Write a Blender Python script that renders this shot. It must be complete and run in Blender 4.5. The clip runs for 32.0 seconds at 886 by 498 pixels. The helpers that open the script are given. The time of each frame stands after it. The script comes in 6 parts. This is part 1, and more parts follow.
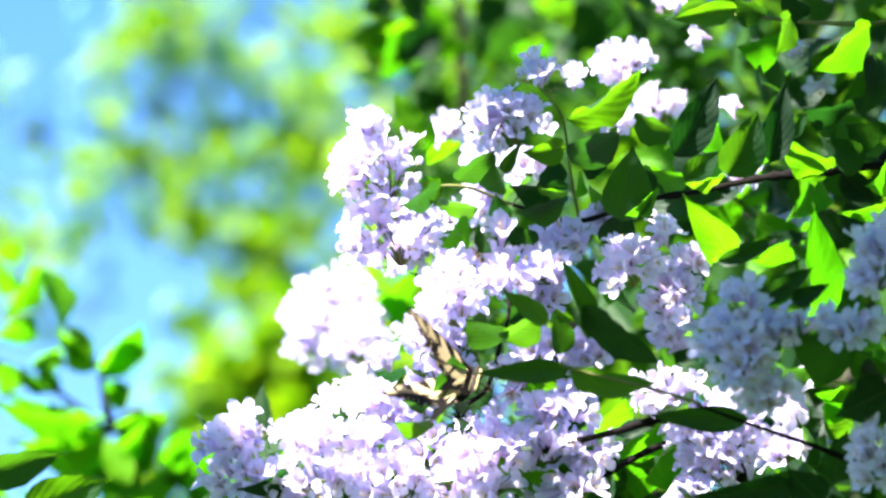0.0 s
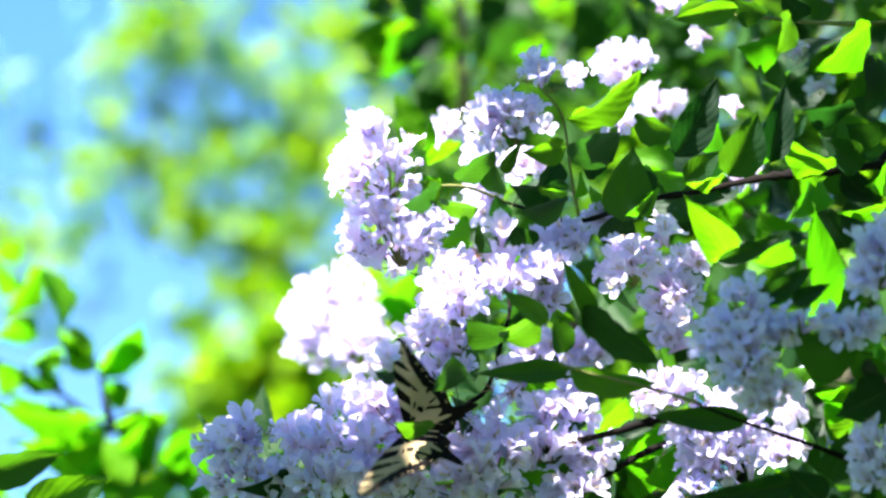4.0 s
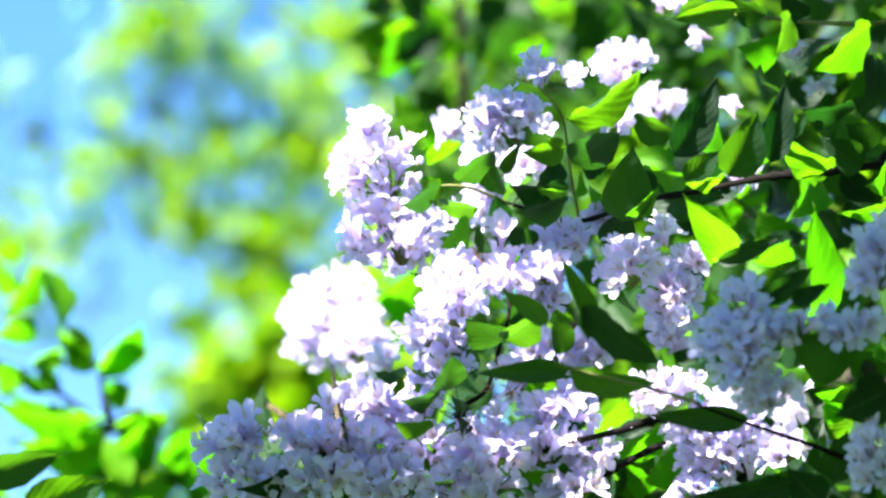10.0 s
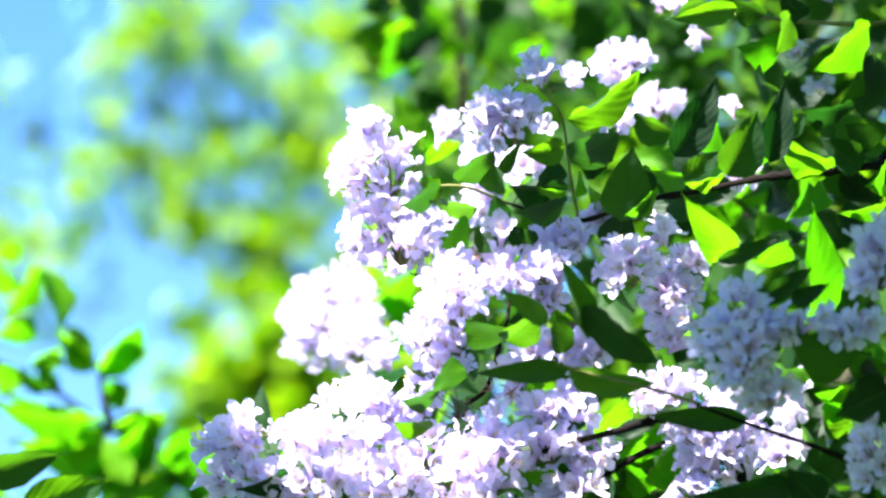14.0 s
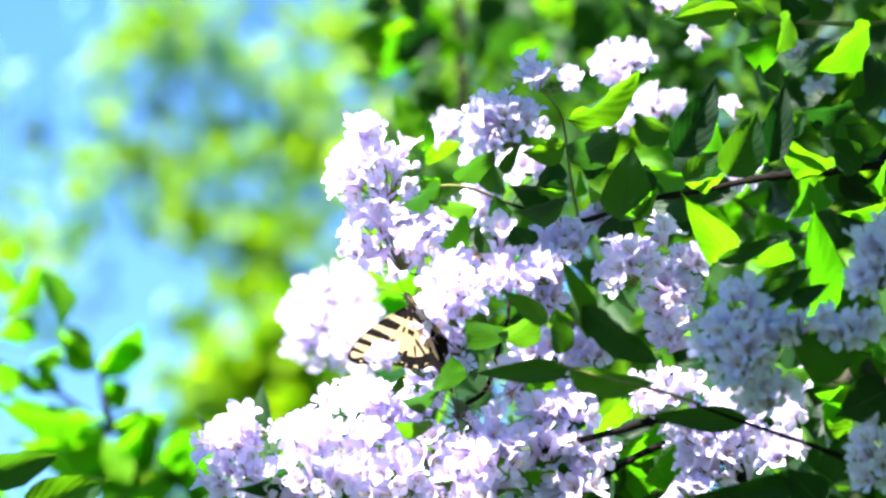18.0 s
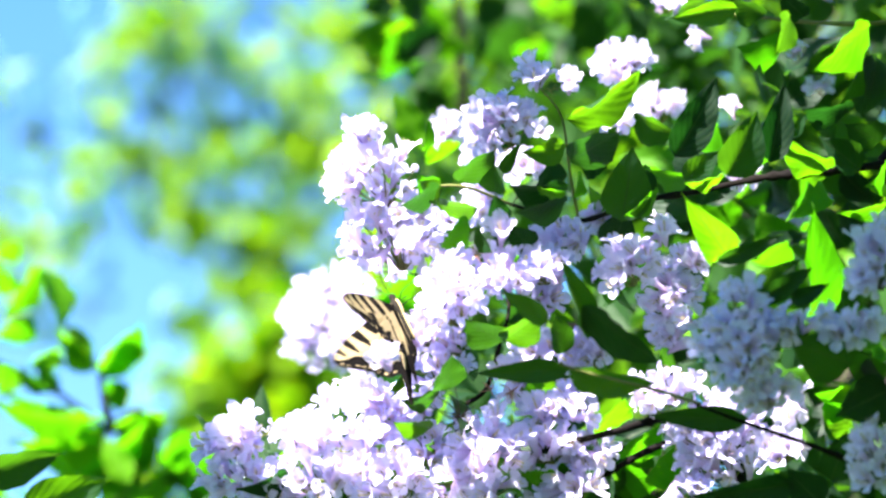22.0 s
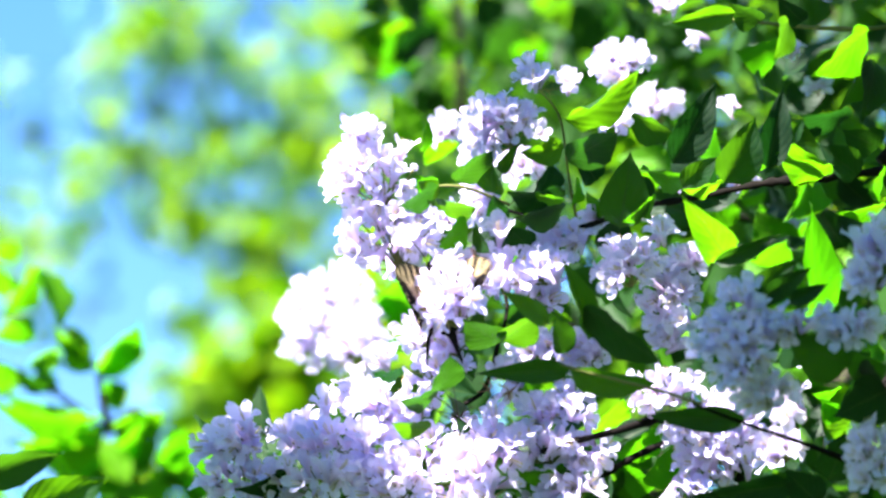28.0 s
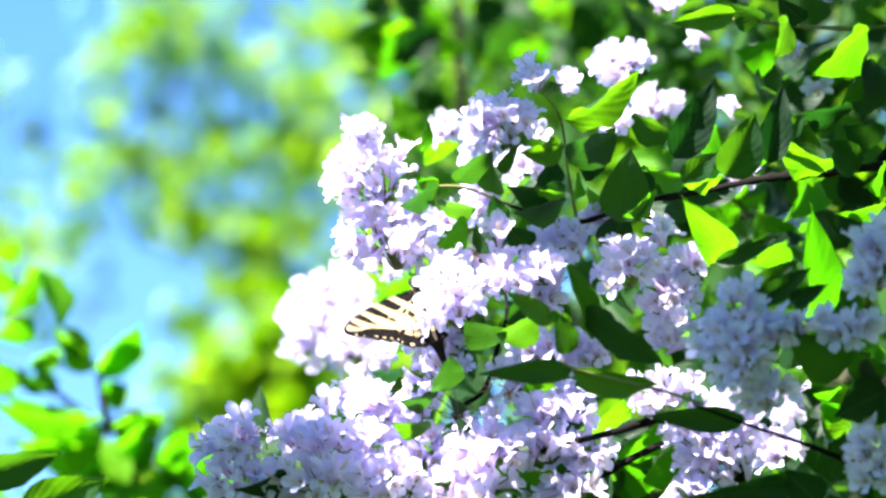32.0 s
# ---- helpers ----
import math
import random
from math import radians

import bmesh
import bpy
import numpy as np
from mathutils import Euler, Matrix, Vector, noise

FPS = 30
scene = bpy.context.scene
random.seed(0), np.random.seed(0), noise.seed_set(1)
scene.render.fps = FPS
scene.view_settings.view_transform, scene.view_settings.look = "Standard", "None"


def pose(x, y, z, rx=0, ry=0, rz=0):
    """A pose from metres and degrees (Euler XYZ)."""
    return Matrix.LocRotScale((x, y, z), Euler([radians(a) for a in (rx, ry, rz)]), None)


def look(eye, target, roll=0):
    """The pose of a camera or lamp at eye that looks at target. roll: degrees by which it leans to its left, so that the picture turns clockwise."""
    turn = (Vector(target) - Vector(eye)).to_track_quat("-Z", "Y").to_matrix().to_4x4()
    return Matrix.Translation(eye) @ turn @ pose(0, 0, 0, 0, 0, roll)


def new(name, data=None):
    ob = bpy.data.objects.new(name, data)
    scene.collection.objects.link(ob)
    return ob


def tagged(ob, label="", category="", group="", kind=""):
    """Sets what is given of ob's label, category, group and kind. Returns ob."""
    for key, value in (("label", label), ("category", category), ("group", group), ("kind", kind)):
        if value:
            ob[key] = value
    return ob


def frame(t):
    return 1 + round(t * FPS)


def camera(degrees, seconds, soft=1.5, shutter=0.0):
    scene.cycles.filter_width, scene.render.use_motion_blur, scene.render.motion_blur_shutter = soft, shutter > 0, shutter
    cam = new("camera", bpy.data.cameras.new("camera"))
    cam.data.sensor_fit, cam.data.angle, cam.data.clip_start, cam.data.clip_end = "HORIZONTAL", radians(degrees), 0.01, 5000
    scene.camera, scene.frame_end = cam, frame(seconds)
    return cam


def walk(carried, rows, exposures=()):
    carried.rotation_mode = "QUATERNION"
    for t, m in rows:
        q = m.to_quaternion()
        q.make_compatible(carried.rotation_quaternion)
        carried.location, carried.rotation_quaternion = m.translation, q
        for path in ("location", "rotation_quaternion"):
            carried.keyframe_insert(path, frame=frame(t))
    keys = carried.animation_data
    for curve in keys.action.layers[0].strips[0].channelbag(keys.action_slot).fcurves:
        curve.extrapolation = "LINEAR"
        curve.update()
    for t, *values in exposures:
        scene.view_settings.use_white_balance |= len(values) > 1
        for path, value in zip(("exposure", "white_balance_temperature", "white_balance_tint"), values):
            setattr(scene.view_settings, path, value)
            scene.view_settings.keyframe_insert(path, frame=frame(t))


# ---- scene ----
# ---------------- camera ----------------
cam = camera(12, 32.0, soft=2.6, shutter=0.4)
cam.data.dof.use_dof = True
cam.data.dof.focus_distance = 2.0
cam.data.dof.aperture_fstop = 8.6
cam.data.dof.aperture_blades = 0
EYE, AIM = Vector((0, 0, 1.5)), 15.0


def aim(yaw, pitch):
    """The tripod head: small turns about the resting aim, in hundredths of a degree."""
    return pose(*EYE, 90 + AIM + pitch / 100, 0, yaw / 100)


walk(cam, [(0, aim(0, 0)), (3.5, aim(0.3, 0)), (6, aim(1.4, 0)), (8.5, aim(1.0, 0)), (12, aim(-0.7, 0)), (24, aim(-0.7, 0)),
           (25.5, aim(-2.5, 0)), (28, aim(-3.2, 0.3)), (30, aim(-3.4, 0.5)), (32, aim(-3.0, 0.6))],
     exposures=[(0, 3.14), (32, 3.14)])

# ---------------- sky and sun ----------------
SUN_FROM = Vector((-0.45, -0.52, 0.72)).normalized()
elevation = math.asin(SUN_FROM.z)
azimuth = math.atan2(SUN_FROM.x, SUN_FROM.y)
world = bpy.data.worlds.new("sky")
scene.world = world
world.use_nodes = True
wn, wl = world.node_tree.nodes, world.node_tree.links
sky = wn.new("ShaderNodeTexSky")
sky.sky_type = "NISHITA"
sky.sun_disc = False
sky.sun_elevation = elevation
sky.sun_rotation = azimuth
sky.air_density = 1.0
sky.dust_density = 0.2
sky.ozone_density = 4.0
deeper = wn.new("ShaderNodeHueSaturation")
deeper.inputs["Hue"].default_value = 0.508
deeper.inputs["Saturation"].default_value = 1.26
deeper.inputs["Value"].default_value = 1.06
wl.new(sky.outputs[0], deeper.inputs["Color"])
wl.new(deeper.outputs[0], wn["Background"].inputs[0])
wn["Background"].inputs[1].default_value = 0.039

sun = new("sun", bpy.data.lights.new("sun", "SUN"))
sun.data.energy = 5.0
sun.data.angle = radians(0.53)
sun.data.color = (1.0, 0.935, 0.88)
sun.matrix_world = look(SUN_FROM * 20, (0, 0, 0))


# ---------------- materials ----------------
def nodes_of(name):
    m = bpy.data.materials.new(name)
    m.use_nodes = True
    t = m.node_tree
    t.nodes.clear()
    return m, t.nodes, t.links


def ramp(n, stops):
    r = n.new("ShaderNodeValToRGB")
    while len(r.color_ramp.elements) < len(stops):
        r.color_ramp.elements.new(0.5)
    for e, (p, c) in zip(r.color_ramp.elements, stops):
        e.position, e.color = p, (*c, 1)
    return r


def math_node(n, l, op, a, b=None):
    m = n.new("ShaderNodeMath")
    m.operation = op
    for i, v in enumerate((a, b)):
        if v is None:
            continue
        if isinstance(v, (int, float)):
            m.inputs[i].default_value = v
        else:
            l.new(v, m.inputs[i])
    return m.outputs[0]


def mix_colour(n, l, fac, a, b, blend="MIX"):
    m = n.new("ShaderNodeMix")
    m.data_type, m.blend_type = "RGBA", blend
    for i, v in ((0, fac), (6, a), (7, b)):
        if isinstance(v, (int, float)):
            m.inputs[i].default_value = v
        elif isinstance(v, tuple):
            m.inputs[i].default_value = (*v, 1)
        else:
            l.new(v, m.inputs[i])
    return m.outputs[2]


def thin_sheet(n, l, colour, glow, share, rough, bump=None, spec=0.5):
    """A sheet that reflects with gloss and lets light through."""
    p = n.new("ShaderNodeBsdfPrincipled")
    l.new(colour, p.inputs["Base Color"])
    p.inputs["Roughness"].default_value = rough
    p.inputs["Specular IOR Level"].default_value = spec
    tr = n.new("ShaderNodeBsdfTranslucent")
    l.new(glow, tr.inputs["Color"])
    mx = n.new("ShaderNodeMixShader")
    mx.inputs[0].default_value = share
    l.new(p.outputs[0], mx.inputs[1])
    l.new(tr.outputs[0], mx.inputs[2])
    if bump is not None:
        b = n.new("ShaderNodeBump")
        b.inputs["Strength"].default_value = 0.35
        b.inputs["Distance"].default_value = 0.0006
        l.new(bump, b.inputs["Height"])
        l.new(b.outputs[0], p.inputs["Normal"])
        l.new(b.outputs[0], tr.inputs["Normal"])
    o = n.new("ShaderNodeOutputMaterial")
    l.new(mx.outputs[0], o.inputs[0])


def leaf_material(name, dark, light, glow_a, glow_b, share=0.42, rough=0.55, island=False):
    m, n, l = nodes_of(name)
    if island:
        g = n.new("ShaderNodeNewGeometry")
        rnd = g.outputs["Random Per Island"]
    else:
        rnd = n.new("ShaderNodeObjectInfo").outputs["Random"]
    co = n.new("ShaderNodeTexCoord")
    big = n.new("ShaderNodeTexNoise")
    big.inputs["Scale"].default_value = 3.0 if not island else 40.0
    l.new(co.outputs["Object"], big.inputs["Vector"])
    fine = n.new("ShaderNodeTexNoise")
    fine.inputs["Scale"].default_value = 26.0 if not island else 300.0
    fine.inputs["Detail"].default_value = 4
    l.new(co.outputs["Object"], fine.inputs["Vector"])
    base = mix_colour(n, l, rnd, dark, light)
    base = mix_colour(n, l, math_node(n, l, "MULTIPLY", big.outputs[0], 0.5), base, light)
    glow = mix_colour(n, l, math_node(n, l, "POWER", rnd, 1.7), glow_a, glow_b)
    bump = fine.outputs[0]
    if not island:
        uv = n.new("ShaderNodeSeparateXYZ")
        l.new(co.outputs["UV"], uv.inputs[0])
        off = math_node(n, l, "ABSOLUTE", math_node(n, l, "SUBTRACT", uv.outputs[0], 0.5))
        rib = math_node(n, l, "LESS_THAN", off, 0.022)
        slant = math_node(n, l, "SUBTRACT", math_node(n, l, "MULTIPLY", uv.outputs[1], 7.0), math_node(n, l, "MULTIPLY", off, 5.5))
        saw = math_node(n, l, "FRACT", slant)
        vein = math_node(n, l, "LESS_THAN", math_node(n, l, "ABSOLUTE", math_node(n, l, "SUBTRACT", saw, 0.5)), 0.045)
        veins = math_node(n, l, "MAXIMUM", rib, math_node(n, l, "MULTIPLY", vein, 0.45))
        base = mix_colour(n, l, math_node(n, l, "MULTIPLY", veins, 0.18), base, (0.16, 0.26, 0.07))
        glow = mix_colour(n, l, math_node(n, l, "MULTIPLY", veins, 0.4), glow, dark)
        quilt = math_node(n, l, "ABSOLUTE", math_node(n, l, "SUBTRACT", saw, 0.5))
        bump = math_node(n, l, "ADD", math_node(n, l, "MULTIPLY", fine.outputs[0], 0.5), math_node(n, l, "SUBTRACT", quilt, rib))
    thin_sheet(n, l, base, glow, share, rough, bump, 0.22)
    return m


# near-black teal base: shade and reflected sky are put into the leaf colour
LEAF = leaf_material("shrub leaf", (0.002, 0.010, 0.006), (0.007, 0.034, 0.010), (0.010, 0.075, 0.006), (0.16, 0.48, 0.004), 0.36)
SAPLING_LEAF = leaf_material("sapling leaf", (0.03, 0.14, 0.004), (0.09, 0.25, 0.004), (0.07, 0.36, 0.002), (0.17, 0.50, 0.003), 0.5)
FAR_LEAF = leaf_material("tree leaf", (0.04, 0.12, 0.004), (0.16, 0.30, 0.006), (0.12, 0.36, 0.003), (0.46, 0.68, 0.004), 0.5, 0.6, True)
# darkened green: the shade among the leaves is put into the colour
SHADED_FOLIAGE = leaf_material("shaded inner leaf", (0.003, 0.016, 0.006), (0.015, 0.056, 0.008), (0.012, 0.07, 0.004), (0.16, 0.42, 0.004), 0.42, 0.6, True)


def petal_material():
    m, n, l = nodes_of("petal")
    rnd = n.new("ShaderNodeObjectInfo").outputs["Random"]
    co = n.new("ShaderNodeTexCoord")
    uv = n.new("ShaderNodeSeparateXYZ")
    l.new(co.outputs["UV"], uv.inputs[0])
    fine = n.new("ShaderNodeTexNoise")
    fine.inputs["Scale"].default_value = 900.0
    l.new(co.outputs["Object"], fine.inputs["Vector"])
    blotch = n.new("ShaderNodeTexNoise")
    blotch.inputs["Scale"].default_value = 160.0
    l.new(co.outputs["Object"], blotch.inputs["Vector"])
    pale = mix_colour(n, l, rnd, (0.58, 0.57, 0.96), (0.78, 0.69, 0.96))
    tube = ramp(n, [(0.0, (0.72, 0.50, 0.58)), (0.3, (0.92, 0.80, 0.86)), (0.5, (1, 1, 1))])
    l.new(uv.outputs[1], tube.inputs[0])
    col = mix_colour(n, l, 1.0, pale, tube.outputs[0], "MULTIPLY")
    col = mix_colour(n, l, math_node(n, l, "MULTIPLY", blotch.outputs[0], 0.16), col, (0.66, 0.60, 0.90))
    glow = mix_colour(n, l, 0.45, col, (0.96, 0.93, 0.99))
    thin_sheet(n, l, col, glow, 0.52, 0.55, fine.outputs[0], 0.3)
    return m


PETAL = petal_material()


def bark_material(name, a, b, scale=220):
    m, n, l = nodes_of(name)
    co = n.new("ShaderNodeTexCoord")
    big = n.new("ShaderNodeTexNoise")
    big.inputs["Scale"].default_value = scale * 0.15
    big.inputs["Detail"].default_value = 6
    l.new(co.outputs["Object"], big.inputs["Vector"])
    fine = n.new("ShaderNodeTexNoise")
    fine.inputs["Scale"].default_value = scale
    fine.inputs["Detail"].default_value = 8
    l.new(co.outputs["Object"], fine.inputs["Vector"])
    r = ramp(n, [(0.35, a), (0.65, b)])
    l.new(big.outputs[0], r.inputs[0])
    col = mix_colour(n, l, math_node(n, l, "MULTIPLY", fine.outputs[0], 0.5), r.outputs[0], a)
    p = n.new("ShaderNodeBsdfPrincipled")
    l.new(col, p.inputs["Base Color"])
    p.inputs["Roughness"].default_value = 0.9
    p.inputs["Specular IOR Level"].default_value = 0.12
    bp = n.new("ShaderNodeBump")
    bp.inputs["Strength"].default_value = 0.6
    bp.inputs["Distance"].default_value = 0.3 / scale
    l.new(fine.outputs[0], bp.inputs["Height"])
    l.new(bp.outputs[0], p.inputs["Normal"])
    o = n.new("ShaderNodeOutputMaterial")
    l.new(p.outputs[0], o.inputs[0])
    return m


# far darker than the bark itself: shade on the twigs is put into the colour
SHADED_BARK = bark_material("shaded shrub bark", (0.003, 0.0022, 0.002), (0.009, 0.0065, 0.005))
TWIG = bark_material("green twig", (0.09, 0.11, 0.03), (0.17, 0.16, 0.06), 500)
TRUNK_BARK = bark_material("tree bark", (0.03, 0.024, 0.02), (0.09, 0.075, 0.06), 40)


def wing_material():
    """Cream scales, black bars and margins: the mark on each point of the wing says how black it is."""
    m, n, l = nodes_of("wing scales")
    at = n.new("ShaderNodeAttribute")
    at.attribute_name = "bars"
    co = n.new("ShaderNodeTexCoord")
    fine = n.new("ShaderNodeTexNoise")
    fine.inputs["Scale"].default_value = 1500.0
    l.new(co.outputs["Object"], fine.inputs["Vector"])
    soft = n.new("ShaderNodeTexNoise")
    soft.inputs["Scale"].default_value = 90.0
    l.new(co.outputs["Object"], soft.inputs["Vector"])
    edge = math_node(n, l, "ADD", at.outputs["Fac"], math_node(n, l, "MULTIPLY", math_node(n, l, "SUBTRACT", fine.outputs[0], 0.5), 0.25))
    r = ramp(n, [(0.42, (0, 0, 0)), (0.58, (1, 1, 1))])
    l.new(edge, r.inputs[0])
    cream = mix_colour(n, l, soft.outputs[0], (0.32, 0.24, 0.12), (0.42, 0.34, 0.21))
    col = mix_colour(n, l, r.outputs[0], cream, (0.006, 0.005, 0.005))
    glow = mix_colour(n, l, r.outputs[0], (0.44, 0.33, 0.17), (0.008, 0.006, 0.005))
    thin_sheet(n, l, col, glow, 0.35, 0.7, fine.outputs[0], 0.05)
    return m


WING = wing_material()


def plain_material(name, a, b, scale, rough):
    m, n, l = nodes_of(name)
    co = n.new("ShaderNodeTexCoord")
    t = n.new("ShaderNodeTexNoise")
    t.inputs["Scale"].default_value = scale
    t.inputs["Detail"].default_value = 6
    l.new(co.outputs["Object"], t.inputs["Vector"])
    r = ramp(n, [(0.3, a), (0.7, b)])
    l.new(t.outputs[0], r.inputs[0])
    p = n.new("ShaderNodeBsdfPrincipled")
    l.new(r.outputs[0], p.inputs["Base Color"])
    p.inputs["Roughness"].default_value = rough
    p.inputs["Specular IOR Level"].default_value = 0.12
    bp = n.new("ShaderNodeBump")
    bp.inputs["Strength"].default_value = 0.4
    bp.inputs["Distance"].default_value = 0.2 / scale
    l.new(t.outputs[0], bp.inputs["Height"])
    l.new(bp.outputs[0], p.inputs["Normal"])
    o = n.new("ShaderNodeOutputMaterial")
    l.new(p.outputs[0], o.inputs[0])
    return m


FUZZ = plain_material("body fuzz", (0.007, 0.006, 0.005), (0.025, 0.02, 0.015), 900, 0.9)
STRIPE = plain_material("cream fuzz", (0.45, 0.34, 0.14), (0.6, 0.48, 0.24), 900, 0.9)
STAMEN = plain_material("stamen", (0.50, 0.42, 0.22), (0.62, 0.52, 0.34), 900, 0.7)
GRASS = plain_material("meadow grass", (0.015, 0.045, 0.008), (0.04, 0.08, 0.012), 6, 0.9)


# ---------------- building helpers ----------------
PLACE = {}
rng = random.Random(7)


def thing(name, spot, label, category, group=""):
    ob = new(name)
    ob.empty_display_size = 0.05
    ob.location = spot
    PLACE[ob] = Matrix.Translation(spot)
    return tagged(ob, label, category, group)


def part(name, mesh, parent, m=None, label=""):
    """Links a mesh under a thing or a part; m is its pose in the world, with its size."""
    ob = new(name, mesh)
    m = m or PLACE[parent].copy()
    ob.parent = parent
    ob.matrix_basis = PLACE[parent].inverted() @ m
    PLACE[ob] = m
    return tagged(ob, label)


def mesh_from(name, verts, faces, material, smooth=True, uvs=None):
    me = bpy.data.meshes.new(name)
    me.from_pydata(verts, [], faces)
    me.materials.append(material)
    if smooth:
        me.polygons.foreach_set("use_smooth", [True] * len(me.polygons))
    if uvs is not None:
        layer = me.uv_layers.new(name="uv")
        for loop in me.loops:
            layer.data[loop.index].uv = uvs[loop.vertex_index]
    me.update()
    return me


def curve_points(pts, steps=6):
    """A smooth line through the points (Catmull-Rom)."""
    p = [Vector(q) for q in pts]
    p = [2 * p[0] - p[1]] + p + [2 * p[-1] - p[-2]]
    out = []
    for i in range(1, len(p) - 2):
        for k in range(steps):
            t = k / steps
            a, b, c, d = p[i - 1:i + 3]
            out.append(0.5 * (2 * b + (c - a) * t + (2 * a - 5 * b + 4 * c - d) * t * t + (3 * b - a - 3 * c + d) * t ** 3))
    out.append(p[-2])
    return out


def tube_data(line, r0, r1, sides=7, knots=0.0, seed=0):
    r = random.Random(seed)
    verts, faces = [], []
    n = len(line)
    for i, p in enumerate(line):
        d = (line[min(i + 1, n - 1)] - line[max(i - 1, 0)]).normalized()
        a = d.cross(Vector((0.31, -0.9, 0.2))).normalized()
        b = d.cross(a)
        rad = (r0 + (r1 - r0) * i / (n - 1)) * (1 + knots * r.uniform(-0.3, 1.0) * (r.random() < 0.5))
        for k in range(sides):
            w = 2 * math.pi * k / sides
            verts.append(p + (a * math.cos(w) + b * math.sin(w)) * rad)
    for i in range(n - 1):
        for k in range(sides):
            q = (k + 1) % sides
            faces.append((i * sides + k, i * sides + q, (i + 1) * sides + q, (i + 1) * sides + k))
    faces.append(tuple(range(sides))[::-1])
    faces.append(tuple((n - 1) * sides + k for k in range(sides)))
    return verts, faces


def join_data(many):
    verts, faces = [], []
    for v, f in many:
        o = len(verts)
        verts += v
        faces += [tuple(i + o for i in g) for g in f]
    return verts, faces


def branch(parent, name, pts, r0, r1, material, knots=0.25, label="", steps=7):
    """A round, tapered stem through the points, rooted at the first."""
    root = Vector(pts[0])
    line = [p - root for p in curve_points(pts, steps)]
    v, f = tube_data(line, r0, r1, 8, knots, len(PLACE))
    return part(name, mesh_from(name, v, f, material), parent, Matrix.Translation(root), label)


# ---------------- leaf ----------------
def leaf_mesh(seed, material, fold=0.28, droop=0.16, slim=0.0):
    """A pointed oval blade of length 1 along y and greatest width 1 across x, folded at its midrib, on a short stalk."""
    r = random.Random(seed)
    rows, cols = 11, 6
    verts, faces, uvs = [], [], []
    wave = [r.uniform(-0.05, 0.05) for _ in range(rows + 1)]
    bend = r.uniform(-0.05, 0.05)
    for i in range(rows + 1):
        t = i / rows
        half = 0.5 * (math.sin(math.pi * min(t ** (0.72 + slim), 1)) ** 0.85) * (1 - 0.42 * t ** 2.2) * 1.18
        if t > 0.82:
            half = min(half, 0.5 * (1 - t) * 1.5 + 0.004)
        for j in range(cols + 1):
            s = j / cols * 2 - 1
            x = s * half + bend * math.sin(t * math.pi)
            z = abs(s) * half * fold - droop * t * t + wave[i] * s * s * half * 2 + 0.03 * math.sin(9 * t + 2 * s) * abs(s)
            verts.append((x, t, z))
            uvs.append((j / cols, t))
    for i in range(rows):
        for j in range(cols):
            a = i * (cols + 1) + j
            faces.append((a, a + 1, a + cols + 2, a + cols + 1))
    return mesh_from("leaf", verts, faces, material, True, uvs)


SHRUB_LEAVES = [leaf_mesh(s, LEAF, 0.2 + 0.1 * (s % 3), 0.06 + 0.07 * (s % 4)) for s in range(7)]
# bright lime copies: young leaves, and shrub leaves painted as lit through by sun
YOUNG_LIT_LEAVES = [leaf_mesh(s + 40, SAPLING_LEAF, 0.22, 0.08 + 0.05 * s) for s in range(3)]
SAPLING_LEAVES = [leaf_mesh(s + 20, SAPLING_LEAF, 0.25, 0.1 + 0.05 * (s % 3), 0.1) for s in range(4)]
VIEW_BACK = Vector((0, -math.cos(radians(15)), -math.sin(radians(15))))


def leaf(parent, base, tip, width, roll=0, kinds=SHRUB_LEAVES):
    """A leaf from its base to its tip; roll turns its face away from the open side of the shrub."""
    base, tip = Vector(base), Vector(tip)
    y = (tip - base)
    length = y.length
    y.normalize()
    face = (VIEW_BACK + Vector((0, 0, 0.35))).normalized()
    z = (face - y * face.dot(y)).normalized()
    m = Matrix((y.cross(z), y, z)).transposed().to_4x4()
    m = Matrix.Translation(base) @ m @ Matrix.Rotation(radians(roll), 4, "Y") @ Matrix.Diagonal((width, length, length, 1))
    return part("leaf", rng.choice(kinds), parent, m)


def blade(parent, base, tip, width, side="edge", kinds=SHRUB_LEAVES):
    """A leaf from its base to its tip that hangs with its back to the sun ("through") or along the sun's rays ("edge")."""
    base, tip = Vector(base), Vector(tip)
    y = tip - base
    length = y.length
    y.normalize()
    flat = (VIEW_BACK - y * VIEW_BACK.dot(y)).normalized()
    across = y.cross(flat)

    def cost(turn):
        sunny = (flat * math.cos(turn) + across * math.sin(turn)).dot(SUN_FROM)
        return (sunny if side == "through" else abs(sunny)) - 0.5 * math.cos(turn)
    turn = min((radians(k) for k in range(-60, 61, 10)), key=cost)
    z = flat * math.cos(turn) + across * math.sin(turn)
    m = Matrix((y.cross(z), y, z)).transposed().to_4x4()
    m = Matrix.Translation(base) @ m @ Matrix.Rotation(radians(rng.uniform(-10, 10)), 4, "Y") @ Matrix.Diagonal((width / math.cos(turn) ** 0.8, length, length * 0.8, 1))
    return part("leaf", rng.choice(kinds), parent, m)


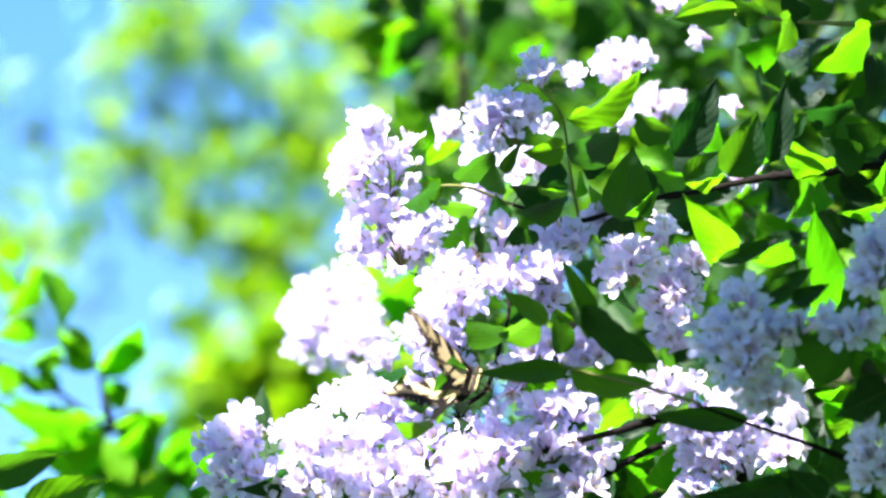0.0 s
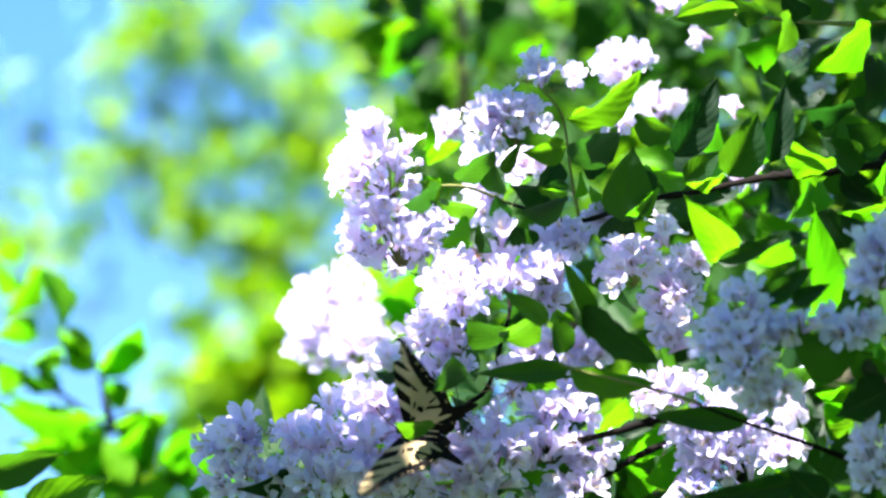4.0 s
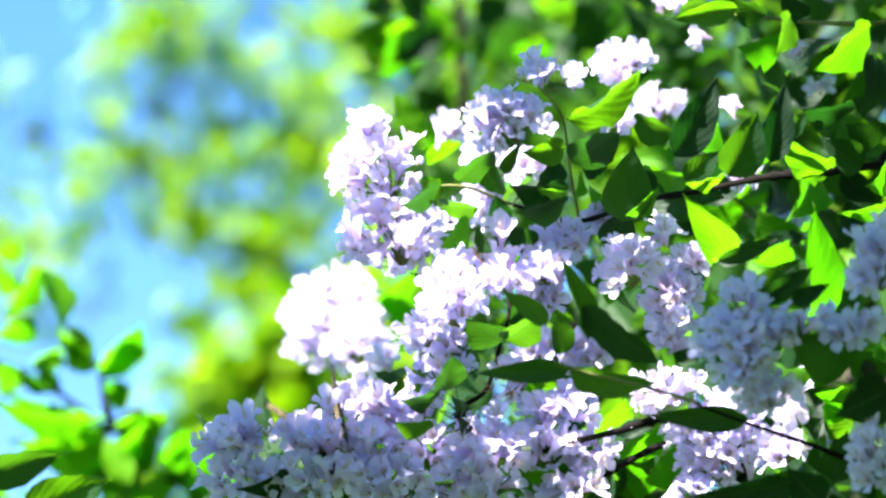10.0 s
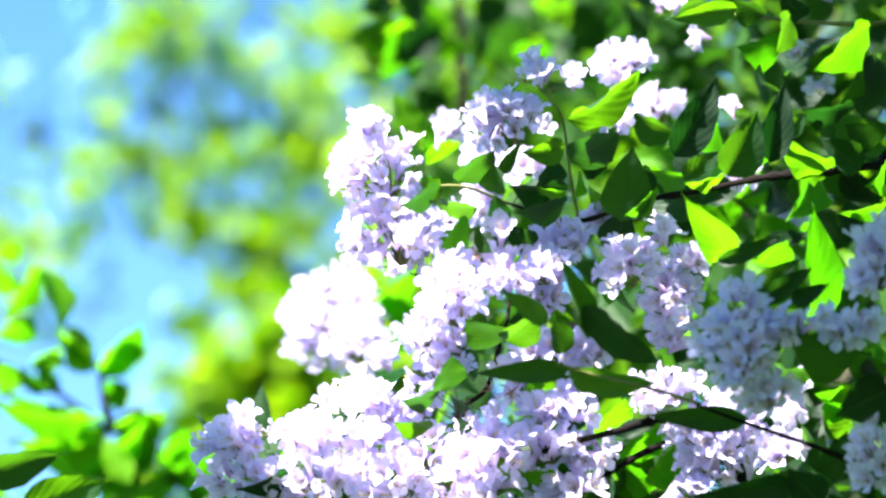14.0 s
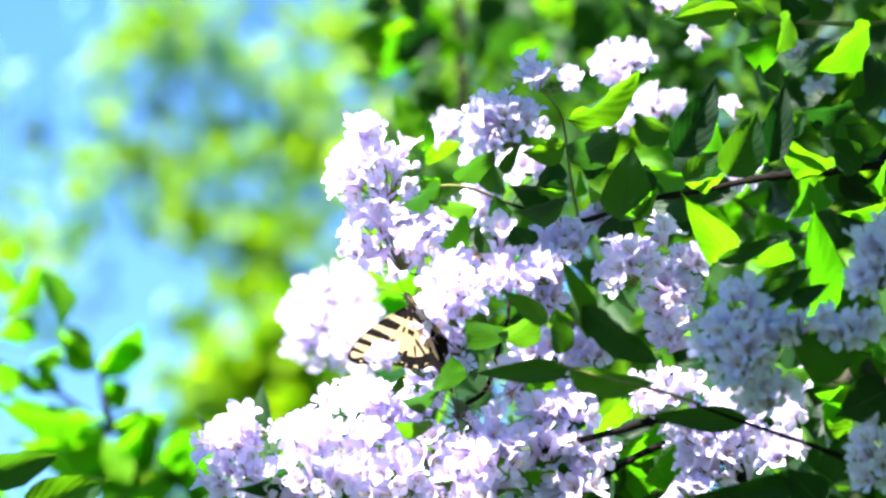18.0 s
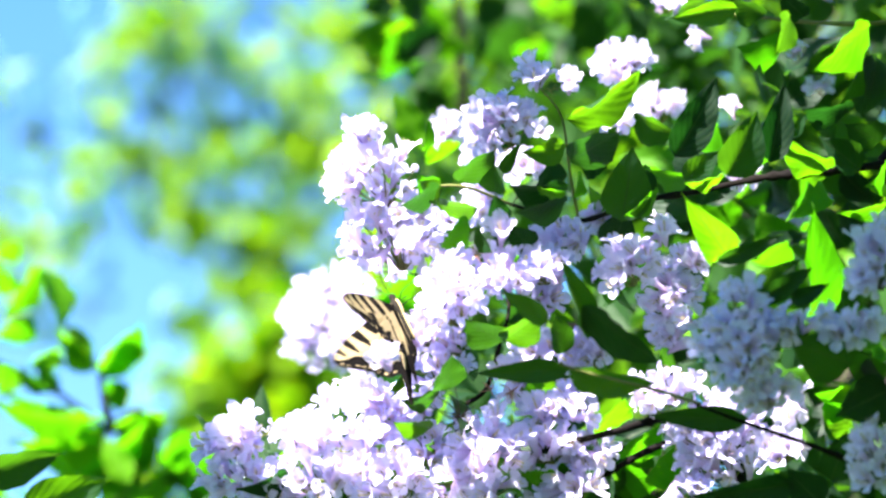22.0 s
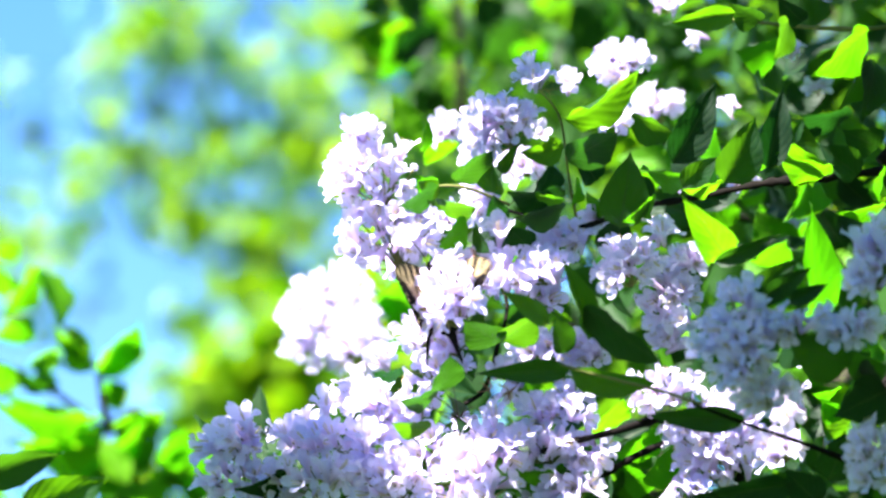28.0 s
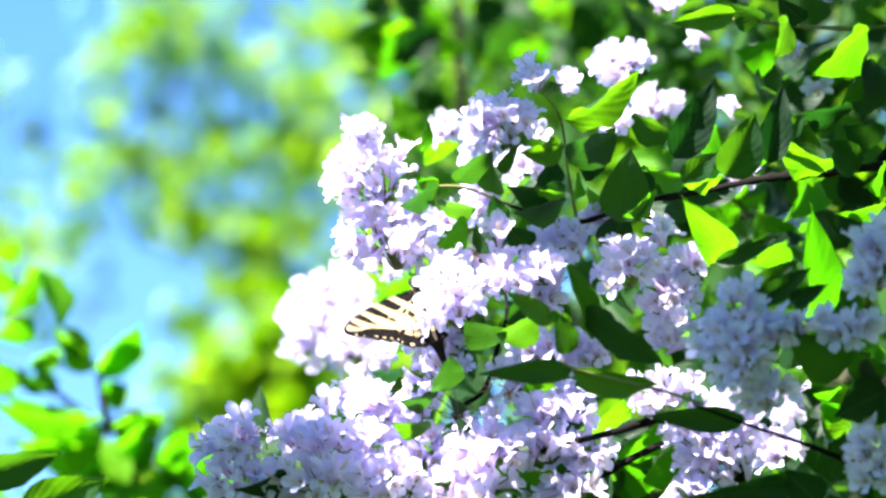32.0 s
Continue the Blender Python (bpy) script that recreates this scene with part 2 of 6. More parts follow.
# ---------------- flower ----------------
def flower_mesh(seed):
    """A bell of 16 mm: a slender tube that swells to its mouth, and five rounded, flaring lobes, opening along +z."""
    r = random.Random(seed)
    verts, faces, uvs = [], [], []
    sides, rings = 10, [(0.0, 0.0008), (0.0025, 0.0012), (0.0055, 0.0018), (0.0085, 0.0028), (0.0108, 0.0034)]
    for i, (z, rad) in enumerate(rings):
        for k in range(sides):
            w = 2 * math.pi * k / sides
            verts.append((rad * math.cos(w), rad * math.sin(w), z))
            uvs.append((0, 0.5 * i / 4))
    for i in range(4):
        for k in range(sides):
            q = (k + 1) % sides
            faces.append((i * sides + k, i * sides + q, (i + 1) * sides + q, (i + 1) * sides + k))
    for p in range(5):
        mid = 2 * math.pi * (p + 0.5) / 5 + r.uniform(-0.12, 0.12)
        size = r.uniform(0.82, 1.15) * (1.18 if p == 0 else 1.0)
        tilt = r.uniform(0.25, 0.75) + 0.12 * (seed % 4)
        curl = r.uniform(0.2, 1.1)
        start = len(verts)
        rows, cols = 5, 4
        for i in range(rows + 1):
            t = i / rows
            along = 0.0046 * size * t
            lean = tilt + curl * t * 0.7
            round_off = 1.0 if t < 0.45 else math.sqrt(max(0.02, 1 - ((t - 0.45) / 0.57) ** 2))
            wide = (0.0021 + 0.0006 * math.sin(math.pi * t)) * round_off * size ** 0.5
            for j in range(cols + 1):
                s = j / cols * 2 - 1
                dip = 0.0009 * s * s * t * size
                rad = 0.0033 + along * math.sin(lean) - 0.0005 * s * s * t
                z = 0.0106 + along * math.cos(lean) + dip + 0.0006 * math.sin(6 * t + 4 * s + p) * t
                side = s * wide
                verts.append((rad * math.cos(mid) - side * math.sin(mid), rad * math.sin(mid) + side * math.cos(mid), z))
                uvs.append((j / cols, 0.5 + 0.5 * t))
        for i in range(rows):
            for j in range(cols):
                b = start + i * (cols + 1) + j
                faces.append((b, b + 1, b + cols + 2, b + cols + 1))
    me = mesh_from("flower", verts, faces, PETAL, True, uvs)
    # stamens
    me.materials.append(STAMEN)
    many = []
    for k in range(3):
        w = r.uniform(0, 6.28)
        tip = Vector((0.0022 * math.cos(w), 0.0022 * math.sin(w), 0.0140))
        many.append(tube_data([Vector((0, 0, 0.003)), tip * 0.7, tip], 0.00014, 0.0003, 3))
    v, f = join_data(many)
    bm = bmesh.new()
    bm.from_mesh(me)
    vs = [bm.verts.new(q) for q in v]
    for g in f:
        bm.faces.new([vs[i] for i in g]).material_index = 1
    bm.to_mesh(me)
    bm.free()
    return me


def bud_mesh(seed):
    """A closed bud, 7 mm."""
    verts, faces, uvs = [], [], []
    prof = [(0, 0.0005), (0.002, 0.0010), (0.0045, 0.0020), (0.0062, 0.0017), (0.0072, 0.0004)]
    for i, (z, rad) in enumerate(prof):
        for k in range(7):
            w = 2 * math.pi * k / 7
            verts.append((rad * math.cos(w) + 0.0004 * i * (seed % 2), rad * math.sin(w), z))
            uvs.append((0, 0.2 + 0.12 * i))
    for i in range(4):
        for k in range(7):
            q = (k + 1) % 7
            faces.append((i * 7 + k, i * 7 + q, i * 7 + 7 + q, i * 7 + 7 + k))
    return mesh_from("bud", verts, faces, PETAL, True, uvs)


FLOWERS = [flower_mesh(s) for s in range(10)]
BUDS = [bud_mesh(s) for s in range(2)]


def cluster(parent, centre, rx, rz, n, deep=0.7, lean=(-0.35, -0.4, 0.4), label="", size=1.0, root=None, buds=0.06):
    """A panicle: thin green stalks from its root, each with a flower that faces outward."""
    centre = Vector(centre)
    root = Vector(root) if root else centre + Vector((0.25 * rx, 0.5 * rx, -0.7 * rz))
    lean = Vector(lean)
    r = random.Random(int(1000 * (centre.x + 3) + 77 * centre.z * 10))
    spots = []
    tries = 0
    gap = min(0.0098 * size, 1.45 * (rx * rx * rz / n) ** (1 / 3))
    while len(spots) < n and tries < n * 60:
        tries += 1
        d = Vector((r.gauss(0, 1), r.gauss(0, 1), r.gauss(0, 1))).normalized()
        if d.dot(lean) < -0.25:
            continue
        k = r.uniform(0.35, 1.05) ** 0.6
        p = Vector((d.x * rx, d.y * rx * deep, d.z * rz)) * k
        if all((p - q).length > gap for q, _ in spots):
            spots.append((p, d))
    stalks = []
    for p, d in spots:
        a = root - centre
        mid = a.lerp(p, 0.55) + Vector((r.uniform(-1, 1), r.uniform(-1, 1), r.uniform(-1, 1))) * 0.08 * rx
        stalks.append(tube_data(curve_points([a, mid, p], 3), 0.0005, 0.00032, 4))
    v, f = join_data(stalks)
    ob = part("panicle", mesh_from("panicle", v, f, TWIG), parent, Matrix.Translation(centre), label)
    for p, d in spots:
        way = (d + lean * 0.55 + Vector((r.uniform(-1, 1), r.uniform(-1, 1), r.uniform(-1, 1))) * 0.75).normalized()
        m = way.to_track_quat("Z", "Y").to_matrix().to_4x4()
        s = size * r.uniform(0.78, 1.12)
        m = Matrix.Translation(centre + p - way * 0.010 * s) @ m @ Matrix.Rotation(r.uniform(0, 6.28), 4, "Z") @ Matrix.Diagonal((s, s, s, 1))
        bud = r.random() < buds
        part("bud" if bud else "flower", r.choice(BUDS if bud else FLOWERS), ob, m)
    return ob


def bell(parent, base, mouth):
    """One flower from its stalk to its mouth."""
    base, mouth = Vector(base), Vector(mouth)
    way = mouth - base
    s = max(0.75, min(1.2, way.length / 0.0125))
    m = way.to_track_quat("Z", "Y").to_matrix().to_4x4()
    m = Matrix.Translation(mouth - way.normalized() * 0.0125 * s) @ m @ Matrix.Rotation(rng.uniform(0, 6.28), 4, "Z") @ Matrix.Diagonal((s, s, s, 1))
    return part("flower", rng.choice(FLOWERS), parent, m)


def foliage_data(spots, seed, size, spread, upright=0.4):
    """Many folded pointed leaves, each of eight triangles, at random turns round the given spots."""
    r = np.random.default_rng(seed)
    shape = np.array([(0, 0, 0), (0.30, 0.3, 0.07), (0.30, 0.62, 0.05), (0, 1, -0.12), (-0.30, 0.62, 0.05), (-0.30, 0.3, 0.07), (0, 0.33, 0), (0, 0.66, -0.05)])
    quads = [(0, 1, 6), (0, 6, 5), (1, 2, 7, 6), (6, 7, 4, 5), (2, 3, 7), (7, 3, 4)]
    verts, faces = [], []
    for s in spots:
        y = r.normal(size=3)
        y[2] -= upright
        y /= np.linalg.norm(y)
        z = r.normal(size=3) * 0.7 + np.array((0, -0.2, 0.9))
        z -= y * y.dot(z)
        z /= np.linalg.norm(z)
        x = np.cross(y, z)
        k = size * r.uniform(0.65, 1.25)
        base = np.array(s) + r.normal(size=3) * spread
        o = len(verts)
        verts += [tuple(base + k * (x * a * 0.9 + y * b + z * c)) for a, b, c in shape]
        faces += [tuple(i + o for i in q) for q in quads]
    return verts, faces


# ---------------- ground ----------------
bm = bmesh.new()
bmesh.ops.create_grid(bm, x_segments=60, y_segments=60, size=400)
for v in bm.verts:
    d = max(0, math.hypot(v.co.x, v.co.y) - 12)
    v.co.z = 0.04 * min(d, 30) * noise.noise(v.co * 0.02)
me = bpy.data.meshes.new("ground")
bm.to_mesh(me)
bm.free()
me.materials.append(GRASS)
tagged(new("ground", me), "short green meadow grass under the shrubs", "ground", kind="structure")

# ---------------- flowering shrub ----------------
SHRUB_AT = (0.35, 2.35, 0.0)
shrub = thing("flowering_shrub", SHRUB_AT, "pale lavender-white flowering shrub with arching leafy branches", "shrub")

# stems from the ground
stem_r = branch(shrub, "stem", [(0.38, 2.36, 0), (0.46, 2.32, 0.8), (0.42, 2.2, 1.6), (0.2603, 2.0712, 1.9611), (0.1959, 2.0546, 1.9459)], 0.014, 0.004, SHADED_BARK, label="grey-brown woody stem")
stem_t = branch(shrub, "stem", [(0.36, 2.42, 0), (0.5, 2.5, 0.9), (0.52, 2.4, 1.8), (0.2585, 1.9747, 2.0895), (0.2134, 1.9502, 2.0651)], 0.013, 0.004, SHADED_BARK)
stem_b = branch(shrub, "stem", [(0.3, 2.3, 0), (0.24, 2.25, 0.8), (0.17, 2.1, 1.6), (0.1508, 2.0298, 1.8841)], 0.013, 0.005, SHADED_BARK)
stem_c = branch(shrub, "stem", [(0.3, 2.44, 0), (0.26, 2.6, 1.0), (0.2, 2.6, 1.8), (0.1036, 2.7298, 2.1308), (0.0283, 3.0753, 2.3866), (0.0152, 3.1042, 2.4720), (0.0122, 3.0828, 2.5520)], 0.013, 0.0028, SHADED_BARK)
stem_l = branch(shrub, "stem", [(0.28, 2.32, 0), (0.1, 2.25, 0.9), (0.0330, 2.1183, 1.7854), (0.0210, 2.0333, 1.8707)], 0.011, 0.004, SHADED_BARK)

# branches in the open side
twig = branch(shrub, "branch", [(0.2166, 1.9502, 2.0651), (0.1786, 1.9224, 2.0529), (0.1531, 1.9230, 2.0505), (0.1196, 1.9248, 2.0438), (0.0932, 1.9357, 2.0421), (0.0639, 1.9477, 2.0356), (0.0329, 1.9553, 2.0462)], 0.0021, 0.0008, SHADED_BARK, 0.8, "thin dark knobbly twig")
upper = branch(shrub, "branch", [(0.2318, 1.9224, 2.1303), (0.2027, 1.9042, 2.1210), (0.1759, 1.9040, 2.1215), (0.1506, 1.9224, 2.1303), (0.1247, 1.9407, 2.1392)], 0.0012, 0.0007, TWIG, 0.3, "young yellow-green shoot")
low = branch(shrub, "branch", [(0.1508, 2.0298, 1.8841), (0.1391, 2.0018, 1.9499), (0.1167, 1.9718, 1.9459), (0.0981, 1.9530, 1.9386), (0.0816, 1.9445, 1.9318), (0.0641, 1.9407, 1.9266), (0.0468, 1.9421, 1.9215)], 0.0028, 0.0012, SHADED_BARK, 0.4, "dark woody branch")
low_b = branch(shrub, "branch", [(0.1391, 2.0018, 1.9499), (0.1200, 1.9839, 1.9394), (0.0986, 1.9663, 1.9276), (0.0820, 1.9588, 1.9169), (0.0686, 1.9611, 1.9086)], 0.0022, 0.0012, SHADED_BARK, 0.4)
fork = branch(shrub, "branch", [(0.0209, 2.0235, 1.8689), (0.0152, 1.9805, 1.9132), (0.0064, 1.9526, 1.9402), (0.0204, 1.9491, 1.9532), (0.0271, 1.9436, 1.9739), (0.0313, 1.9477, 1.9971), (0.0179, 1.9511, 2.0231)], 0.0014, 0.0007, SHADED_BARK, 0.3)
front = branch(shrub, "branch", [(0.2333, 1.8655, 1.8788), (0.1754, 1.8397, 1.8980), (0.1361, 1.8167, 1.9065), (0.1106, 1.8046, 1.9132)], 0.0016, 0.0006, SHADED_BARK, 0.3, "thin dark twig in the shade")
centre_twig = branch(shrub, "branch", [(0.1137, 1.8143, 1.9154), (0.0943, 1.8224, 1.9237), (0.0645, 1.8302, 1.9333), (0.0519, 1.8292, 1.9369)], 0.0009, 0.0006, TWIG, 0.2)
top_twig = branch(shrub, "branch", [(0.0653, 1.9477, 2.0356), (0.0609, 1.9324, 2.0543), (0.0566, 1.9158, 2.0775), (0.0472, 1.9124, 2.0904), (0.0405, 1.9110, 2.0956)], 0.0007, 0.0004, TWIG, 0.2, "slender green stalk")
left_twig = branch(shrub, "branch", [(0.0329, 1.9553, 2.0462), (0.0097, 1.9434, 2.0518), (-0.0119, 1.9441, 2.0492), (-0.0255, 1.9483, 2.0335)], 0.0008, 0.0005, TWIG, 0.2)
low_left = branch(shrub, "branch", [(0.0152, 1.9903, 1.9153), (-0.0229, 1.9903, 1.9153), (-0.0610, 1.9896, 1.9179), (-0.0932, 1.9784, 1.9211)], 0.0012, 0.0006, TWIG, 0.2)

PALE = "lavender-white bell flowers in full sun"
SHADE = "pale violet bell flowers in the shade"
mm = 0.000268
c_top = cluster(shrub, (-0.0300, 1.9221, 2.0542), 84 * mm, 66 * mm, 32, label=PALE)
c_tip = cluster(shrub, (-0.0364, 1.9119, 2.0729), 24 * mm, 24 * mm, 5, label=PALE, size=1.0, buds=0)
c_left = cluster(shrub, (-0.0252, 1.9300, 2.0244), 88 * mm, 74 * mm, 38, label=PALE)
c_left_b = cluster(shrub, (-0.0133, 1.9601, 2.0283), 36 * mm, 50 * mm, 11, label=PALE)
c_ball = cluster(shrub, (-0.0631, 2.3773, 2.0938), 98 * mm, 118 * mm, 80, label="rounded cluster of sunlit white flowers", size=1.05)
c_ball_b = cluster(shrub, (-0.0440, 2.2930, 2.0607), 56 * mm, 66 * mm, 24, label=PALE)
c_mid = cluster(shrub, (0.0042, 1.9041, 1.9859), 48 * mm, 62 * mm, 19, label=PALE)
c_mid_a = cluster(shrub, (0.0043, 1.9190, 2.0076), 40 * mm, 20 * mm, 6, label=PALE)
c_mid_b = cluster(shrub, (0.0282, 1.9204, 2.0024), 42 * mm, 42 * mm, 14, label=SHADE)
c_mid_c = cluster(shrub, (0.0470, 1.9245, 2.0063), 42 * mm, 34 * mm, 14, label=PALE)
c_mid_d = cluster(shrub, (0.0485, 1.9380, 1.9946), 38 * mm, 34 * mm, 9, label=PALE)
c_mid_e = cluster(shrub, (-0.0090, 1.9276, 1.9755), 32 * mm, 30 * mm, 6, label=PALE)
c_mid_f = cluster(shrub, (0.0043, 1.9477, 1.9777), 46 * mm, 36 * mm, 11, label=PALE)
c_low_i = cluster(shrub, (-0.0038, 1.9564, 1.9645), 62 * mm, 36 * mm, 12, label=PALE)
c_low_j = cluster(shrub, (0.0351, 1.9477, 1.9583), 40 * mm, 30 * mm, 9, label=PALE)
c_pink_a = cluster(shrub, (0.0520, 1.9734, 1.9783), 60 * mm, 34 * mm, 14, label=SHADE)
c_pink_b = cluster(shrub, (0.0710, 1.9738, 1.9770), 42 * mm, 34 * mm, 10, label=SHADE)
c_front = cluster(shrub, (-0.0252, 1.8820, 1.9525), 12 * mm, 14 * mm, 2, label=PALE, buds=0)
c_low_a = cluster(shrub, (-0.0976, 1.9550, 1.9311), 54 * mm, 44 * mm, 14, label=PALE)
c_low_a_b = cluster(shrub, (-0.0976, 1.9599, 1.9130), 66 * mm, 44 * mm, 18, label=PALE)
c_low_b = cluster(shrub, (-0.0641, 1.9550, 1.9311), 62 * mm, 44 * mm, 16, label=PALE)
c_low_c = cluster(shrub, (-0.0375, 1.9596, 1.9528), 50 * mm, 30 * mm, 14, label=PALE)
c_low_d = cluster(shrub, (-0.0598, 1.9504, 1.9097), 80 * mm, 40 * mm, 19, label=PALE)
c_low_k = cluster(shrub, (-0.0332, 1.9512, 1.9262), 52 * mm, 50 * mm, 14, label=PALE)
c_low_l = cluster(shrub, (-0.0250, 1.9455, 1.9086), 75 * mm, 44 * mm, 20, label=PALE)
c_low_e = cluster(shrub, (0.0202, 1.9421, 1.9215), 74 * mm, 60 * mm, 29, label=PALE)
c_low_m = cluster(shrub, (-0.0064, 1.9564, 1.9260), 40 * mm, 40 * mm, 9, label=PALE)
c_low_f = cluster(shrub, (0.0483, 1.9463, 1.9251), 66 * mm, 34 * mm, 18, label=PALE)
c_low_g = cluster(shrub, (0.0685, 1.9519, 1.9236), 48 * mm, 34 * mm, 10, label=PALE)
c_low_h = cluster(shrub, (0.0619, 1.9509, 1.9467), 44 * mm, 38 * mm, 9, label=PALE)
c_low_n = cluster(shrub, (0.0472, 1.9516, 1.9441), 24 * mm, 34 * mm, 5, label=PALE)
c_low_o = cluster(shrub, (0.0122, 1.9462, 1.9061), 90 * mm, 34 * mm, 18, label=PALE)
c_low_p = cluster(shrub, (0.0603, 1.9515, 1.9058), 50 * mm, 34 * mm, 10, label=PALE)
c_low_q = cluster(shrub, (-0.0119, 1.9707, 1.9498), 40 * mm, 34 * mm, 8, label=PALE)
c_low_r = cluster(shrub, (-0.0253, 1.9627, 1.9411), 34 * mm, 40 * mm, 8, label=PALE)
c_peak = cluster(shrub, (0.0309, 1.9016, 2.0726), 62 * mm, 50 * mm, 24, label=SHADE)
c_peak_b = cluster(shrub, (0.0454, 1.8908, 2.0935), 30 * mm, 24 * mm, 5, label=SHADE, size=0.9, buds=0.3)
c_peak_c = cluster(shrub, (0.0616, 1.8915, 2.0909), 16 * mm, 14 * mm, 2, label=SHADE, size=0.9, buds=0)
c_peak_d = cluster(shrub, (0.0836, 1.9016, 2.0726), 26 * mm, 12 * mm, 2, label=SHADE, buds=0)
c_one = cluster(shrub, (0.0282, 1.9145, 2.0243), 18 * mm, 10 * mm, 2, label=PALE, buds=0)
c_right_a = cluster(shrub, (0.0870, 1.9242, 2.0076), 52 * mm, 44 * mm, 15, label=PALE)
c_right_b = cluster(shrub, (0.1081, 1.9474, 1.9984), 56 * mm, 62 * mm, 24, label=PALE)
c_right_c = cluster(shrub, (0.1196, 1.9330, 2.0132), 34 * mm, 24 * mm, 8, label=SHADE)
c_right_d = cluster(shrub, (0.0596, 1.9404, 2.0244), 46 * mm, 26 * mm, 9, label=SHADE)
c_right_e = cluster(shrub, (0.1040, 1.9149, 2.0230), 14 * mm, 12 * mm, 2, label=SHADE, buds=0)
c_right_f = cluster(shrub, (0.1105, 1.9717, 1.9849), 40 * mm, 30 * mm, 8, label=SHADE)
c_shade_a = cluster(shrub, (0.1318, 1.7965, 1.9431), 54 * mm, 96 * mm, 36, label=SHADE)
c_shade_f = cluster(shrub, (0.1416, 1.8029, 1.9192), 40 * mm, 44 * mm, 12, label=SHADE)
c_shade_b = cluster(shrub, (0.1540, 1.7955, 1.9470), 58 * mm, 22 * mm, 11, label=SHADE)
c_shade_c = cluster(shrub, (0.1801, 1.7959, 1.9455), 54 * mm, 24 * mm, 11, label=SHADE)
c_shade_d = cluster(shrub, (0.1905, 1.7885, 1.9731), 40 * mm, 60 * mm, 18, label=SHADE)
c_shade_e = cluster(shrub, (0.1900, 1.8108, 1.8899), 40 * mm, 60 * mm, 13, label=SHADE)
c_base_a = cluster(shrub, (0.1056, 1.9394, 1.9509), 64 * mm, 32 * mm, 14, label=PALE)
c_base_f = cluster(shrub, (0.1350, 1.9411, 1.9444), 60 * mm, 24 * mm, 10, label=PALE)
c_base_b = cluster(shrub, (0.1303, 1.9554, 1.9298), 92 * mm, 42 * mm, 25, label=PALE)
c_base_c = cluster(shrub, (0.1316, 1.9588, 1.9169), 72 * mm, 36 * mm, 16, label=SHADE)
c_base_d = cluster(shrub, (0.1623, 1.9018, 1.9368), 18 * mm, 40 * mm, 6, label=SHADE)
c_base_e = cluster(shrub, (0.1595, 1.9369, 1.9217), 42 * mm, 26 * mm, 9, label=SHADE)
c_base_g = cluster(shrub, (0.1169, 1.9615, 1.9071), 40 * mm, 20 * mm, 6, label=PALE)
c_far_a = cluster(shrub, (0.0890, 2.0045, 2.1330), 40 * mm, 42 * mm, 20, label="sunlit white flowers deep in the shrub")
c_far_b = cluster(shrub, (0.0032, 2.0706, 2.1181), 26 * mm, 20 * mm, 6)
c_far_c = cluster(shrub, (0.0186, 2.0154, 2.0922), 28 * mm, 50 * mm, 9)
c_far_d = cluster(shrub, (0.0403, 1.9792, 2.0729), 40 * mm, 22 * mm, 9)
c_far_e = cluster(shrub, (0.1154, 2.1633, 2.1584), 40 * mm, 40 * mm, 10)
c_far_f = cluster(shrub, (0.1168, 2.0921, 2.1922), 26 * mm, 16 * mm, 5, size=0.8)
c_far_g = cluster(shrub, (0.1302, 2.0394, 2.1572), 12 * mm, 12 * mm, 2, size=0.8, buds=0)
c_far_h = cluster(shrub, (0.1807, 2.0410, 2.1511), 12 * mm, 12 * mm, 2, size=0.8, buds=0)
c_far_i = cluster(shrub, (0.1458, 2.0297, 2.1162), 12 * mm, 14 * mm, 2, size=0.8, buds=0)
c_far_j = cluster(shrub, (0.1946, 2.0841, 2.1450), 14 * mm, 20 * mm, 2, size=0.8, buds=0)
c_far_k = cluster(shrub, (0.0193, 2.0411, 2.0737), 20 * mm, 50 * mm, 10)
c_far_l = cluster(shrub, (0.1230, 2.1766, 2.1086), 36 * mm, 30 * mm, 10)
c_far_m = cluster(shrub, (0.1804, 2.1412, 2.0864), 30 * mm, 26 * mm, 8)
c_far_n = cluster(shrub, (0.1495, 2.0189, 2.0791), 26 * mm, 14 * mm, 5)
c_far_o = cluster(shrub, (0.0757, 1.9569, 2.0401), 26 * mm, 14 * mm, 5, label=PALE)
c_far_p = cluster(shrub, (0.0044, 1.9858, 2.0481), 26 * mm, 16 * mm, 5, label=PALE)
c_edge_a = cluster(shrub, (-0.0842, 1.9641, 1.8975), 80 * mm, 34 * mm, 15, label=PALE)
c_edge_b = cluster(shrub, (-0.0064, 1.9647, 1.8949), 90 * mm, 34 * mm, 18, label=PALE)
c_edge_c = cluster(shrub, (0.0391, 1.9645, 1.8957), 80 * mm, 34 * mm, 15, label=PALE)
bell(c_low_a, (-0.0887, 1.9490, 1.9306), (-0.0937, 1.9381, 1.9402))
bell(c_low_a, (-0.0957, 1.9450, 1.9262), (-0.1038, 1.9352, 1.9317))
bell(c_low_a, (-0.1016, 1.9549, 1.9278), (-0.1153, 1.9477, 1.9238))
bell(c_low_a, (-0.0942, 1.9404, 1.9238), (-0.1004, 1.9312, 1.9272))
bell(c_low_b, (-0.0706, 1.9503, 1.9255), (-0.0753, 1.9402, 1.9325))
bell(c_low_b, (-0.0536, 1.9420, 1.9373), (-0.0542, 1.9316, 1.9453))
bell(c_low_b, (-0.0489, 1.9406, 1.9233), (-0.0530, 1.9303, 1.9308))
